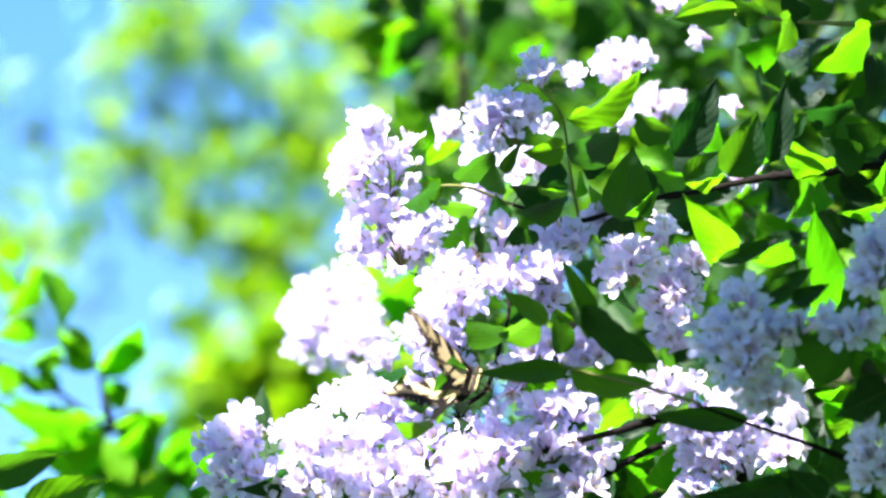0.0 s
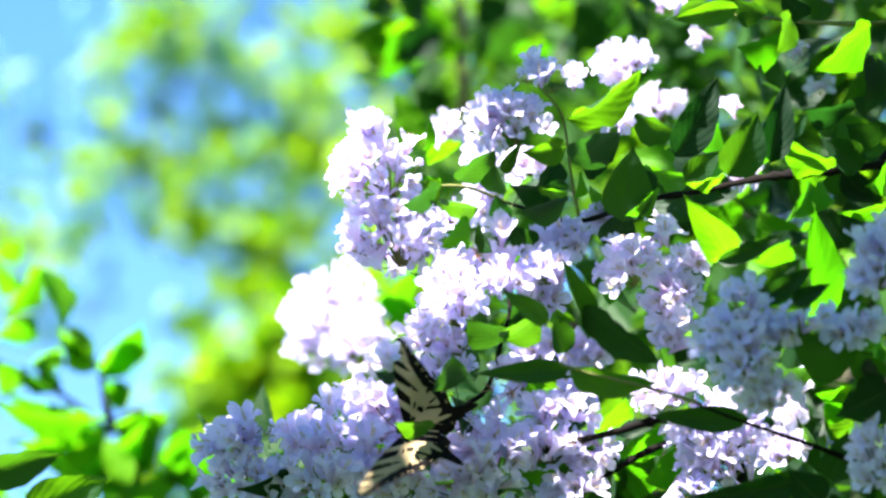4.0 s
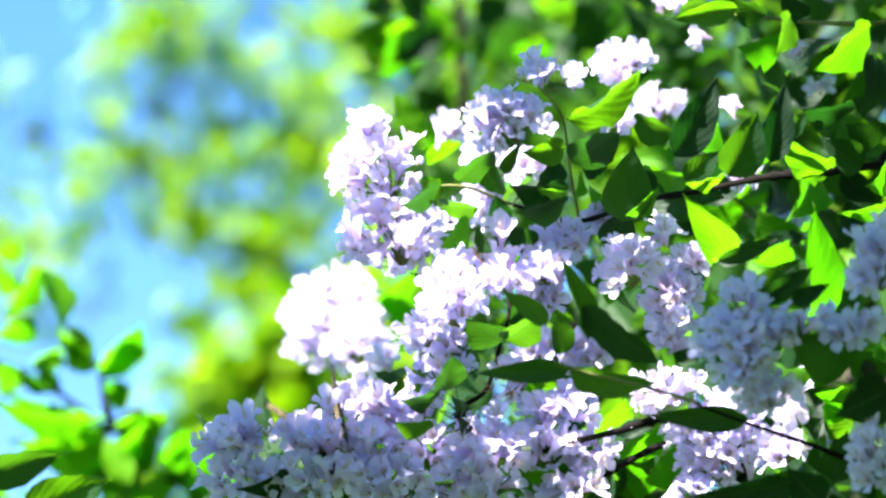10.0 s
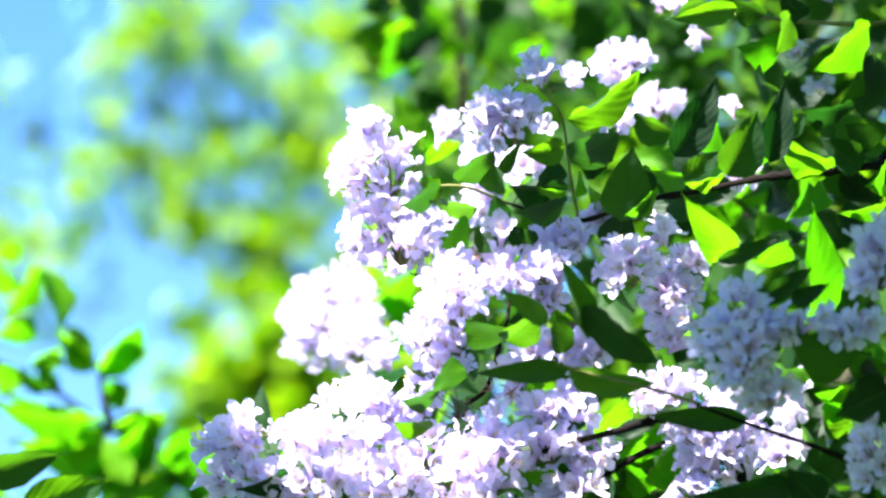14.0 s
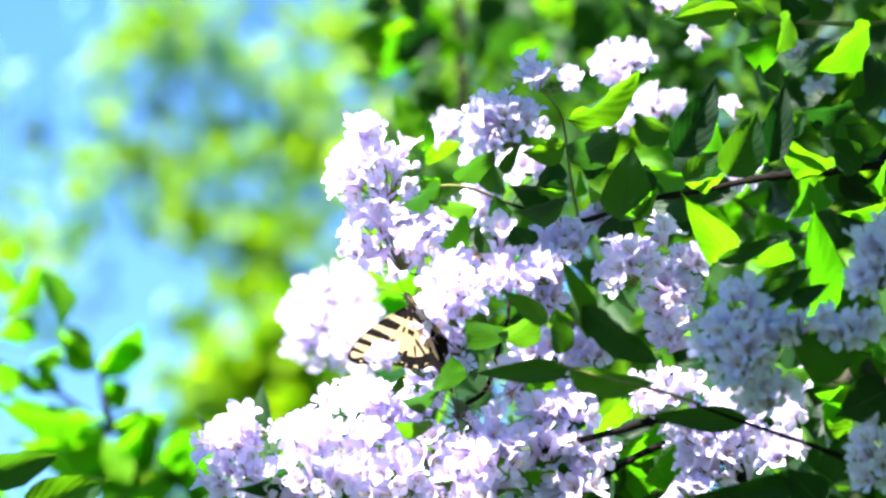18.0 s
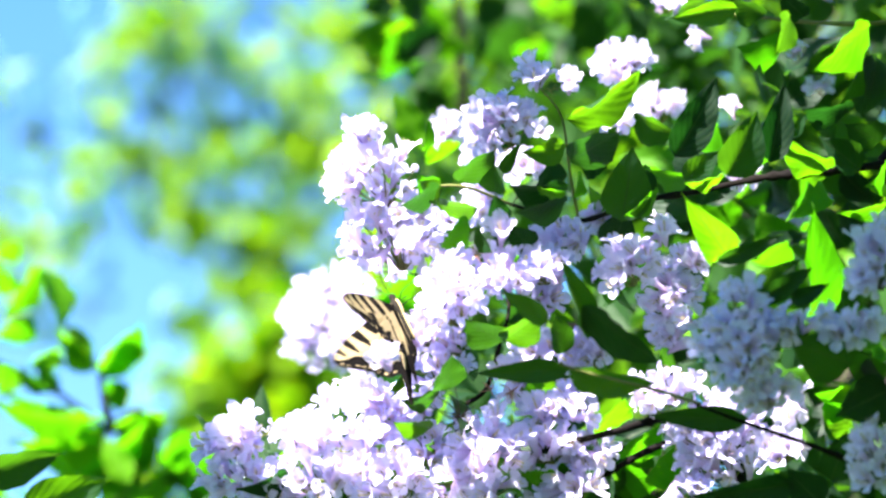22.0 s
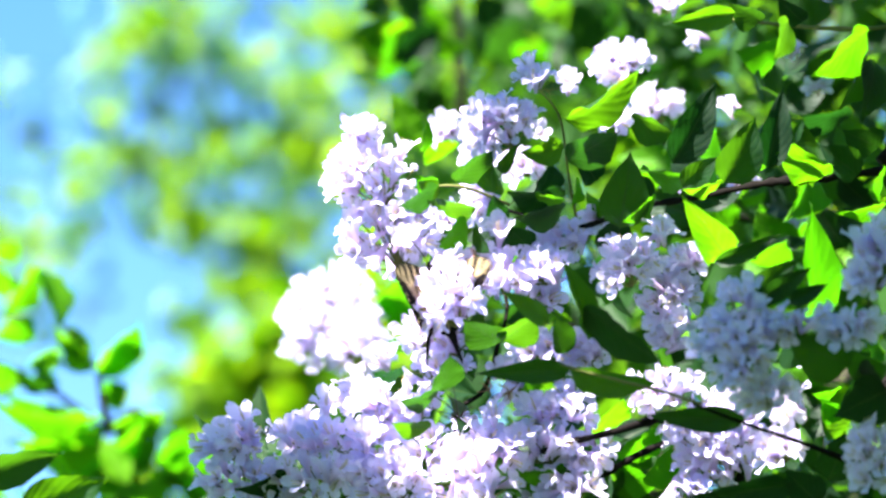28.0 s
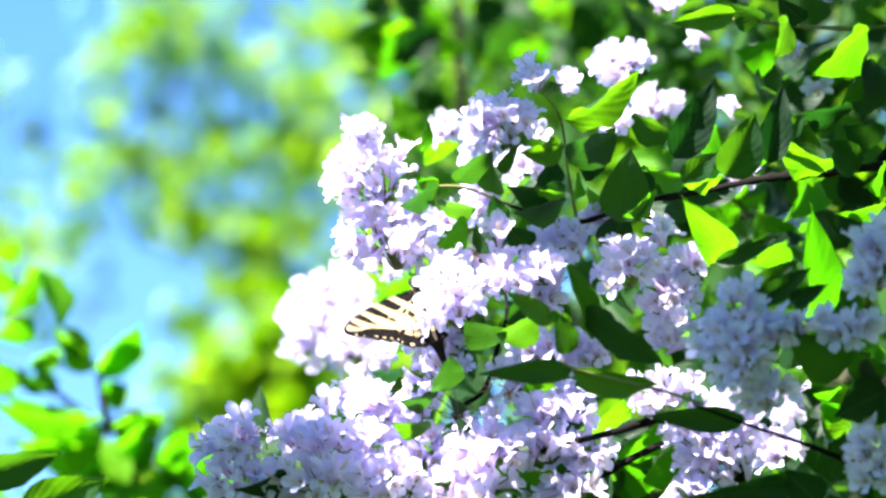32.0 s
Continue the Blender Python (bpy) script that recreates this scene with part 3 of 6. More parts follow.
bell(c_low_b, (-0.0592, 1.9460, 1.9223), (-0.0648, 1.9357, 1.9299))
bell(c_low_b, (-0.0556, 1.9406, 1.9233), (-0.0601, 1.9303, 1.9306))
bell(c_low_k, (-0.0350, 1.9364, 1.9197), (-0.0338, 1.9255, 1.9292))
bell(c_low_c, (-0.0300, 1.9499, 1.9465), (-0.0371, 1.9402, 1.9516))
bell(c_low_c, (-0.0251, 1.9450, 1.9453), (-0.0309, 1.9355, 1.9500))
bell(c_low_c, (-0.0310, 1.9455, 1.9435), (-0.0405, 1.9367, 1.9453))
bell(c_front, (-0.0239, 1.8825, 1.9467), (-0.0253, 1.8726, 1.9528))
bell(c_low_h, (0.0616, 1.9422, 1.9365), (0.0606, 1.9319, 1.9442))
bell(c_low_h, (0.0629, 1.9420, 1.9373), (0.0712, 1.9338, 1.9370))
bell(c_low_h, (0.0597, 1.9439, 1.9301), (0.0606, 1.9375, 1.9232))
bell(c_low_n, (0.0476, 1.9471, 1.9376), (0.0437, 1.9370, 1.9443))
bell(c_low_n, (0.0537, 1.9466, 1.9394), (0.0509, 1.9373, 1.9433))
bell(c_low_g, (0.0683, 1.9460, 1.9223), (0.0765, 1.9392, 1.9168))
bell(c_low_f, (0.0322, 1.9411, 1.9213), (0.0355, 1.9312, 1.9272))
bell(c_low_e, (0.0255, 1.9384, 1.9315), (0.0244, 1.9281, 1.9388))
bell(c_one, (0.0274, 1.9163, 2.0138), (0.0283, 1.9057, 2.0224))
bell(c_right_e, (0.1053, 1.9161, 2.0148), (0.1033, 1.9059, 2.0219))
bell(c_right_a, (0.0947, 1.9180, 2.0073), (0.0877, 1.9086, 2.0117))
bell(c_right_a, (0.0920, 1.9191, 2.0035), (0.0811, 1.9112, 2.0020))
bell(c_right_a, (0.0976, 1.9232, 2.0073), (0.0967, 1.9134, 2.0130))
bell(c_peak_c, (0.0613, 1.8923, 2.0842), (0.0613, 1.8824, 2.0900))
bell(c_peak_b, (0.0462, 1.8919, 2.0855), (0.0454, 1.8820, 2.0916))
bell(c_peak, (0.0229, 1.9032, 2.0626), (0.0162, 1.8911, 2.0769))
bell(c_peak, (0.0335, 1.9026, 2.0651), (0.0307, 1.8901, 2.0808))
bell(c_peak, (0.0467, 1.8974, 2.0650), (0.0486, 1.8889, 2.0660))
bell(c_peak_d, (0.0774, 1.9002, 2.0741), (0.0858, 1.8934, 2.0685))
bell(c_tip, (-0.0345, 1.9125, 2.0667), (-0.0367, 1.9023, 2.0739))
bell(c_top, (-0.0385, 1.9156, 2.0551), (-0.0471, 1.9069, 2.0567))
bell(c_top, (-0.0385, 1.9177, 2.0473), (-0.0490, 1.9094, 2.0472))
bell(c_mid, (0.0121, 1.8966, 1.9908), (-0.0010, 1.8895, 1.9863))
bell(c_mid, (0.0068, 1.8990, 1.9819), (0.0173, 1.8907, 1.9820))
bell(c_mid_a, (-0.0037, 1.9136, 2.0048), (0.0095, 1.9051, 2.0053))
bell(c_mid_b, (0.0321, 1.9160, 1.9958), (0.0227, 1.9058, 2.0027))
bell(c_mid_b, (0.0320, 1.9111, 1.9945), (0.0266, 1.9027, 1.9951))
bell(c_mid_c, (0.0535, 1.9205, 1.9983), (0.0453, 1.9103, 2.0053))
bell(c_mid_e, (-0.0037, 1.9208, 1.9779), (-0.0111, 1.9139, 1.9726))
bell(c_base_d, (0.1600, 1.8942, 1.9417), (0.1609, 1.8898, 1.9274))
bell(c_base_f, (0.1452, 1.9373, 1.9354), (0.1367, 1.9272, 1.9421))
bell(c_base_f, (0.1492, 1.9380, 1.9328), (0.1446, 1.9286, 1.9370))
bell(c_low_d, (-0.0515, 1.9397, 1.9074), (-0.0460, 1.9296, 1.9139))
bell(c_low_e, (0.0175, 1.9341, 1.9089), (0.0195, 1.9228, 1.9200))
bell(c_shade_a, (0.1192, 1.7975, 1.9357), (0.1113, 1.7892, 1.9357))
bell(c_right_b, (0.1179, 1.9350, 1.9828), (0.1121, 1.9265, 1.9834))
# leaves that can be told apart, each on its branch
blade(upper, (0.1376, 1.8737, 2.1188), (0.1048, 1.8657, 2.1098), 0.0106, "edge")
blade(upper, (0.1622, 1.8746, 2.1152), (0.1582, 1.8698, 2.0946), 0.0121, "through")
blade(upper, (0.1986, 1.8663, 2.1078), (0.1733, 1.8626, 2.0827), 0.0168, "through", YOUNG_LIT_LEAVES)
blade(upper, (0.1761, 2.0494, 2.1584), (0.1509, 2.0414, 2.1498), 0.0173, "through", YOUNG_LIT_LEAVES)
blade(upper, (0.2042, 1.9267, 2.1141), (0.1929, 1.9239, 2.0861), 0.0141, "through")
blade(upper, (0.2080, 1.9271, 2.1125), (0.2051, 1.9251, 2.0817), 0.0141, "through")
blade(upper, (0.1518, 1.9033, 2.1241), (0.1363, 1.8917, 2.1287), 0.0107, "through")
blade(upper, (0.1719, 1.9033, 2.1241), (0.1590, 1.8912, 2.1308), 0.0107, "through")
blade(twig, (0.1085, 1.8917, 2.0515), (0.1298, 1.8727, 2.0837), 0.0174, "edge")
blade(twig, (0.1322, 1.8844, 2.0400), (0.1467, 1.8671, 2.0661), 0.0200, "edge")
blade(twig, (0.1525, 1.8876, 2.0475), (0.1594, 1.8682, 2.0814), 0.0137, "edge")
blade(twig, (0.1822, 1.8930, 2.0466), (0.1566, 1.8813, 2.0517), 0.0137, "through", YOUNG_LIT_LEAVES)
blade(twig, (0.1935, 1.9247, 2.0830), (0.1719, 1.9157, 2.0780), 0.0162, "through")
blade(twig, (0.1871, 2.0571, 2.0913), (0.1830, 2.0529, 2.0681), 0.0172, "through", YOUNG_LIT_LEAVES)
blade(twig, (0.2102, 1.9221, 2.0542), (0.2030, 1.9147, 2.0431), 0.0107, "through", YOUNG_LIT_LEAVES)
blade(stem_t, (0.2081, 1.8975, 2.0300), (0.1847, 1.8895, 2.0212), 0.0069, "through", YOUNG_LIT_LEAVES)
blade(stem_t, (0.1347, 1.9185, 2.0094), (0.1131, 1.8638, 2.0206), 0.0163, "through", YOUNG_LIT_LEAVES)
blade(stem_t, (0.1758, 1.9165, 1.9782), (0.1743, 1.8462, 2.0088), 0.0188, "through", YOUNG_LIT_LEAVES)
blade(stem_t, (0.1847, 2.0174, 2.0846), (0.1761, 1.9663, 2.0436), 0.0122, "through", YOUNG_LIT_LEAVES)
blade(stem_t, (0.1854, 2.2425, 2.0948), (0.1759, 2.1875, 2.1069), 0.0160, "through", YOUNG_LIT_LEAVES)
blade(stem_t, (0.1950, 1.9797, 2.0708), (0.1630, 1.9198, 2.0624), 0.0114, "through", YOUNG_LIT_LEAVES)
blade(stem_t, (0.1011, 1.9797, 2.0708), (0.1186, 1.9430, 2.0532), 0.0093, "through", YOUNG_LIT_LEAVES)
blade(stem_t, (0.2160, 1.9797, 2.0708), (0.2074, 1.9437, 2.0505), 0.0098, "through", YOUNG_LIT_LEAVES)
blade(stem_r, (0.1628, 1.9693, 1.9551), (0.1627, 1.9165, 1.9591), 0.0107, "through", YOUNG_LIT_LEAVES)
blade(stem_r, (0.2033, 1.9231, 1.9730), (0.1997, 1.8977, 1.9519), 0.0063, "through", YOUNG_LIT_LEAVES)
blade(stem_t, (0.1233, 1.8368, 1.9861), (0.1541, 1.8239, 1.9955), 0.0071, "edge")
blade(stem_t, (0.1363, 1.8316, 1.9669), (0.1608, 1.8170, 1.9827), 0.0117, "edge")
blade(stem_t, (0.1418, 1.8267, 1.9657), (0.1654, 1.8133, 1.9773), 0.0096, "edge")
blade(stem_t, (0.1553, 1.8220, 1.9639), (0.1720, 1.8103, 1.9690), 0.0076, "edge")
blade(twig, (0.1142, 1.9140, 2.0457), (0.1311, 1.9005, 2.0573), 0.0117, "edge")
blade(twig, (0.1374, 2.0125, 2.1031), (0.1292, 2.0062, 2.0878), 0.0124, "through", YOUNG_LIT_LEAVES)
blade(twig, (0.1329, 1.9133, 2.0483), (0.1139, 1.9049, 2.0409), 0.0080, "through", YOUNG_LIT_LEAVES)
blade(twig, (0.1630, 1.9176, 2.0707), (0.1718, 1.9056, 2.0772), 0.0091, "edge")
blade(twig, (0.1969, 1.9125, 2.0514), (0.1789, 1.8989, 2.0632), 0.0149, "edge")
blade(twig, (0.1524, 1.9020, 2.0519), (0.1410, 1.8915, 2.0525), 0.0053, "through", YOUNG_LIT_LEAVES)
blade(twig, (0.1791, 1.9179, 2.0697), (0.1843, 1.9111, 2.0565), 0.0064, "through", YOUNG_LIT_LEAVES)
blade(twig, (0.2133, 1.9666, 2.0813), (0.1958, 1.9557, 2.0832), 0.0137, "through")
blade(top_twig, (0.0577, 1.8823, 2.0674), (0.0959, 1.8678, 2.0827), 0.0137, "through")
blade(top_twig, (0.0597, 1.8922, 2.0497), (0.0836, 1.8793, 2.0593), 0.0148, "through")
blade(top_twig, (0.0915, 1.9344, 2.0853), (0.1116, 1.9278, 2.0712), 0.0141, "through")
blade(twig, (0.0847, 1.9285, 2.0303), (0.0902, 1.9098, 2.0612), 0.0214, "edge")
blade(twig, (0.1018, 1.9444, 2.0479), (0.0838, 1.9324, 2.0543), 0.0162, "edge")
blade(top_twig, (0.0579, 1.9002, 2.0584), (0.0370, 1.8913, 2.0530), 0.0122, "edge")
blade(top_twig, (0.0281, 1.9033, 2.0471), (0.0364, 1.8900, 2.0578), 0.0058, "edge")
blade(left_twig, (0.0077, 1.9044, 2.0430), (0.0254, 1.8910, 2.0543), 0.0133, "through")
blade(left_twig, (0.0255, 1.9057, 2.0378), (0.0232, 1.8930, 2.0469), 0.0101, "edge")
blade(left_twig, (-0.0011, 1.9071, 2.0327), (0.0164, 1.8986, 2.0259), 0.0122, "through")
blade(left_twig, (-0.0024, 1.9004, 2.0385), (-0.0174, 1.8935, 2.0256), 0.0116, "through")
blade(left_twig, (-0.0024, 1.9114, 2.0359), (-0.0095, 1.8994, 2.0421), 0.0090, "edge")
blade(left_twig, (0.0128, 1.9147, 2.0235), (0.0005, 1.9077, 2.0112), 0.0122, "through", YOUNG_LIT_LEAVES)
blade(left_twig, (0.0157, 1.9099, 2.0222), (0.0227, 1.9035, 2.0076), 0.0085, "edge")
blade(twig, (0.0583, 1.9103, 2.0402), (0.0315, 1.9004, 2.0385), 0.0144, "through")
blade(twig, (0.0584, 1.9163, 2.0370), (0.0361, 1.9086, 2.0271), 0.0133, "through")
blade(twig, (0.0445, 1.9004, 2.0385), (0.0590, 1.8916, 2.0328), 0.0048, "through", YOUNG_LIT_LEAVES)
blade(twig, (0.0702, 1.9536, 2.0525), (0.0796, 1.9461, 2.0419), 0.0093, "through", YOUNG_LIT_LEAVES)
blade(twig, (0.1071, 2.0005, 2.0704), (0.0938, 1.9888, 2.0757), 0.0117, "through", YOUNG_LIT_LEAVES)
blade(twig, (0.1022, 1.9248, 2.0438), (0.0875, 1.9185, 2.0287), 0.0097, "through", YOUNG_LIT_LEAVES)
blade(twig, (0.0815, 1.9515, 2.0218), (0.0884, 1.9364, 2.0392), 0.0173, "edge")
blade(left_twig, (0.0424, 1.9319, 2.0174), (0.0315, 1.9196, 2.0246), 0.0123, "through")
blade(twig, (0.0660, 1.9228, 2.0516), (0.0635, 1.9160, 2.0380), 0.0070, "through", YOUNG_LIT_LEAVES)
blade(left_twig, (0.0273, 1.9289, 2.0288), (0.0251, 1.9155, 2.0400), 0.0107, "through")
blade(fork, (0.0415, 1.9423, 2.0174), (0.0316, 1.9347, 2.0070), 0.0092, "through", YOUNG_LIT_LEAVES)
blade(twig, (0.0479, 1.9530, 2.0546), (0.0544, 1.9399, 2.0649), 0.0136, "through")
blade(twig, (0.0751, 1.9516, 2.0598), (0.0666, 1.9385, 2.0702), 0.0136, "edge")
blade(fork, (0.0276, 1.8899, 1.9618), (0.0101, 1.8776, 1.9690), 0.0172, "through")
blade(fork, (0.0284, 1.8896, 1.9629), (0.0451, 1.8773, 1.9700), 0.0130, "through")
blade(fork, (0.0324, 1.9418, 1.9803), (0.0430, 1.9329, 1.9751), 0.0091, "through", YOUNG_LIT_LEAVES)
blade(fork, (0.0208, 1.9256, 1.9832), (0.0090, 1.9179, 1.9731), 0.0090, "edge")
blade(centre_twig, (0.0469, 1.8440, 1.9590), (0.0284, 1.8304, 1.9713), 0.0092, "edge")
blade(centre_twig, (0.0645, 1.8263, 1.9479), (0.0549, 1.8070, 1.9813), 0.0095, "edge")
blade(centre_twig, (0.0622, 1.8128, 1.9595), (0.0967, 1.8104, 1.9299), 0.0165, "edge")
blade(centre_twig, (0.0556, 1.8668, 1.9512), (0.0515, 1.8525, 1.9659), 0.0113, "through")
blade(centre_twig, (0.0571, 1.8494, 1.9391), (0.0147, 1.8402, 1.9348), 0.0097, "edge")
blade(centre_twig, (0.0568, 1.8396, 1.9368), (0.0960, 1.8321, 1.9264), 0.0127, "edge")
blade(fork, (0.0484, 1.9684, 1.9973), (0.0544, 1.9597, 1.9912), 0.0065, "through", YOUNG_LIT_LEAVES)
blade(fork, (0.0757, 1.9653, 2.0086), (0.0842, 1.9573, 2.0001), 0.0093, "through", YOUNG_LIT_LEAVES)
blade(low, (0.0737, 1.9915, 1.9884), (0.0755, 1.9796, 1.9939), 0.0066, "through", YOUNG_LIT_LEAVES)
blade(fork, (-0.0003, 1.8859, 1.9379), (0.0067, 1.8724, 1.9496), 0.0119, "through")
blade(low_left, (-0.0052, 1.9050, 1.9247), (-0.0226, 1.8948, 1.9240), 0.0089, "through")
blade(low_left, (-0.0173, 1.9753, 1.9328), (-0.0302, 1.9676, 1.9229), 0.0130, "edge")
blade(low_left, (-0.0492, 2.0095, 1.9598), (-0.0297, 2.0020, 1.9491), 0.0155, "edge")
blade(low_left, (-0.0027, 1.9500, 1.9500), (-0.0176, 1.9416, 1.9426), 0.0107, "through")
blade(fork, (0.0043, 1.9404, 1.9470), (0.0122, 1.9320, 1.9396), 0.0080, "edge")
blade(fork, (0.0074, 1.9327, 1.9371), (0.0095, 1.9254, 1.9259), 0.0069, "edge")
blade(low, (0.0342, 2.0051, 1.9761), (0.0489, 1.9980, 1.9639), 0.0138, "through", YOUNG_LIT_LEAVES)
blade(low, (0.0794, 2.0521, 1.9554), (0.0919, 2.0380, 1.9692), 0.0186, "through", YOUNG_LIT_LEAVES)
blade(low, (0.0899, 2.0263, 1.9355), (0.1072, 2.0125, 1.9486), 0.0183, "through", YOUNG_LIT_LEAVES)
blade(low, (0.1078, 2.0007, 1.9152), (0.1208, 1.9850, 1.9352), 0.0224, "through", YOUNG_LIT_LEAVES)
blade(low, (0.0890, 2.0572, 1.9364), (0.1054, 2.0499, 1.9248), 0.0169, "through", YOUNG_LIT_LEAVES)
blade(low, (0.0749, 2.0590, 1.9296), (0.0913, 2.0470, 1.9357), 0.0141, "through")
blade(low, (0.1087, 2.0415, 1.9948), (0.1152, 2.0339, 1.9844), 0.0113, "through", YOUNG_LIT_LEAVES)
blade(low_b, (0.0536, 1.9496, 1.9127), (0.0329, 1.9397, 1.9112), 0.0059, "through", YOUNG_LIT_LEAVES)
blade(low_b, (0.0550, 1.9700, 1.9138), (0.0300, 1.9612, 1.9081), 0.0151, "edge")
blade(low_left, (-0.0778, 1.9881, 1.9237), (-0.0715, 1.9755, 1.9320), 0.0109, "through", YOUNG_LIT_LEAVES)
blade(low_left, (-0.0726, 1.9492, 1.9143), (-0.0945, 1.9426, 1.9004), 0.0091, "through")
blade(low_left, (-0.1004, 1.9853, 1.9342), (-0.1045, 1.9768, 1.9273), 0.0060, "through", YOUNG_LIT_LEAVES)
blade(fork, (-0.0188, 1.9473, 1.9599), (-0.0320, 1.9375, 1.9581), 0.0075, "through")
blade(left_twig, (-0.0086, 1.9198, 2.0624), (-0.0053, 1.9065, 2.0735), 0.0054, "through", YOUNG_LIT_LEAVES)
blade(left_twig, (-0.0472, 2.0350, 2.0962), (-0.0328, 2.0237, 2.0999), 0.0097, "through")
blade(left_twig, (-0.0277, 2.0899, 2.0072), (-0.0132, 2.0780, 2.0131), 0.0127, "through")
blade(left_twig, (-0.0082, 2.0565, 2.0160), (-0.0153, 2.0483, 2.0081), 0.0114, "edge")
blade(left_twig, (0.0047, 2.1120, 2.1181), (-0.0070, 2.1012, 2.1196), 0.0177, "through", YOUNG_LIT_LEAVES)
blade(left_twig, (-0.0038, 1.9434, 2.0518), (-0.0119, 1.9325, 2.0538), 0.0097, "through", YOUNG_LIT_LEAVES)
blade(stem_t, (0.1817, 2.1257, 2.0668), (0.1638, 2.1101, 2.0864), 0.0218, "through", YOUNG_LIT_LEAVES)
blade(stem_t, (0.1522, 2.1219, 2.0811), (0.1353, 2.1081, 2.0940), 0.0177, "through", YOUNG_LIT_LEAVES)
blade(stem_t, (0.1979, 2.1686, 2.1001), (0.1805, 2.1620, 2.0858), 0.0181, "through", YOUNG_LIT_LEAVES)
blade(stem_t, (0.2112, 2.1250, 2.0697), (0.1955, 2.1092, 2.0898), 0.0177, "through")
blade(stem_t, (0.1617, 2.0789, 2.0484), (0.1767, 2.0663, 2.0569), 0.0173, "through", YOUNG_LIT_LEAVES)
blade(left_twig, (-0.0424, 2.3756, 2.1002), (-0.0105, 2.3608, 2.1167), 0.0171, "through", YOUNG_LIT_LEAVES)
blade(left_twig, (-0.0128, 2.3768, 2.0957), (-0.0399, 2.3634, 2.1072), 0.0151, "through", YOUNG_LIT_LEAVES)
blade(front, (0.1364, 1.8356, 1.9133), (0.0897, 1.8254, 1.9126), 0.0106, "edge")
blade(front, (0.1548, 1.8233, 1.8817), (0.1101, 1.8157, 1.8717), 0.0140, "edge")
blade(front, (0.1678, 1.8306, 1.8738), (0.1519, 1.8170, 1.8862), 0.0165, "edge")
blade(stem_r, (0.1527, 1.8981, 1.9504), (0.1719, 1.8888, 1.9466), 0.0115, "through")
blade(stem_r, (0.1810, 1.8098, 1.9323), (0.1515, 1.7970, 1.9412), 0.0219, "edge")
blade(stem_r, (0.1795, 1.8192, 1.9358), (0.1972, 1.8104, 1.9299), 0.0130, "edge")
blade(stem_r, (0.2008, 1.8809, 1.9373), (0.1817, 1.8732, 1.9276), 0.0207, "edge")
blade(stem_r, (0.1904, 1.9232, 1.9341), (0.1771, 1.9118, 1.9380), 0.0111, "through", YOUNG_LIT_LEAVES)
blade(stem_r, (0.1865, 1.9198, 1.9469), (0.1739, 1.9111, 1.9405), 0.0058, "through", YOUNG_LIT_LEAVES)
blade(stem_r, (0.1964, 1.9442, 1.9328), (0.1781, 1.9327, 1.9371), 0.0160, "through")
blade(stem_r, (0.2000, 1.9032, 1.9700), (0.2005, 1.8977, 1.9519), 0.0089, "through", YOUNG_LIT_LEAVES)
blade(stem_r, (0.1812, 1.9274, 1.9183), (0.1776, 1.9195, 1.9091), 0.0069, "through", YOUNG_LIT_LEAVES)
blade(stem_r, (0.1680, 1.9247, 1.9285), (0.1729, 1.9166, 1.9200), 0.0063, "through", YOUNG_LIT_LEAVES)
blade(stem_r, (0.1759, 1.9588, 1.9169), (0.1782, 1.9518, 1.9045), 0.0118, "through")
blade(stem_r, (0.1972, 1.8127, 1.9214), (0.1756, 1.8063, 1.9067), 0.0209, "edge")
blade(stem_r, (0.1845, 1.8202, 1.9322), (0.1972, 1.8141, 1.9161), 0.0150, "edge")
blade(stem_r, (0.1747, 1.8622, 1.8911), (0.1814, 1.8472, 1.9086), 0.0153, "edge")
blade(stem_r, (0.1569, 1.8451, 1.9551), (0.1662, 1.8386, 1.9405), 0.0153, "edge")
blade(stem_r, (0.1977, 1.8457, 1.9526), (0.1814, 1.8334, 1.9600), 0.0153, "edge")
# blurred leaves on the stem that rises behind
blade(stem_c, (-0.0023, 2.7620, 2.3967), (-0.0349, 2.7586, 2.3707), 0.0210, "edge")
blade(stem_c, (-0.0316, 2.8086, 2.4159), (-0.0713, 2.8026, 2.3999), 0.0158, "edge")
blade(stem_c, (-0.0182, 2.8093, 2.4136), (-0.0615, 2.8038, 2.3953), 0.0190, "through", YOUNG_LIT_LEAVES)
blade(stem_c, (-0.0311, 2.7635, 2.3914), (-0.0403, 2.7618, 2.3588), 0.0210, "through", YOUNG_LIT_LEAVES)
blade(stem_c, (-0.0146, 2.4953, 2.2332), (-0.0299, 2.4763, 2.2653), 0.0188, "through", YOUNG_LIT_LEAVES)
blade(stem_c, (-0.0124, 2.7588, 2.4087), (0.0043, 2.7523, 2.3943), 0.0187, "through", YOUNG_LIT_LEAVES)
blade(stem_c, (0.0082, 2.7674, 2.3768), (-0.0008, 2.7535, 2.3898), 0.0171, "through", YOUNG_LIT_LEAVES)
blade(stem_c, (-0.0127, 2.8158, 2.3892), (-0.0244, 2.8083, 2.3786), 0.0158, "through", YOUNG_LIT_LEAVES)
blade(stem_c, (-0.0134, 2.8035, 2.4350), (-0.0244, 2.8004, 2.4079), 0.0261, "edge")
blade(stem_c, (-0.0378, 2.8508, 2.4517), (-0.0577, 2.8444, 2.4369), 0.0241, "edge")
blade(stem_c, (0.0245, 2.8571, 2.4284), (0.0265, 2.8559, 2.3943), 0.0121, "edge")
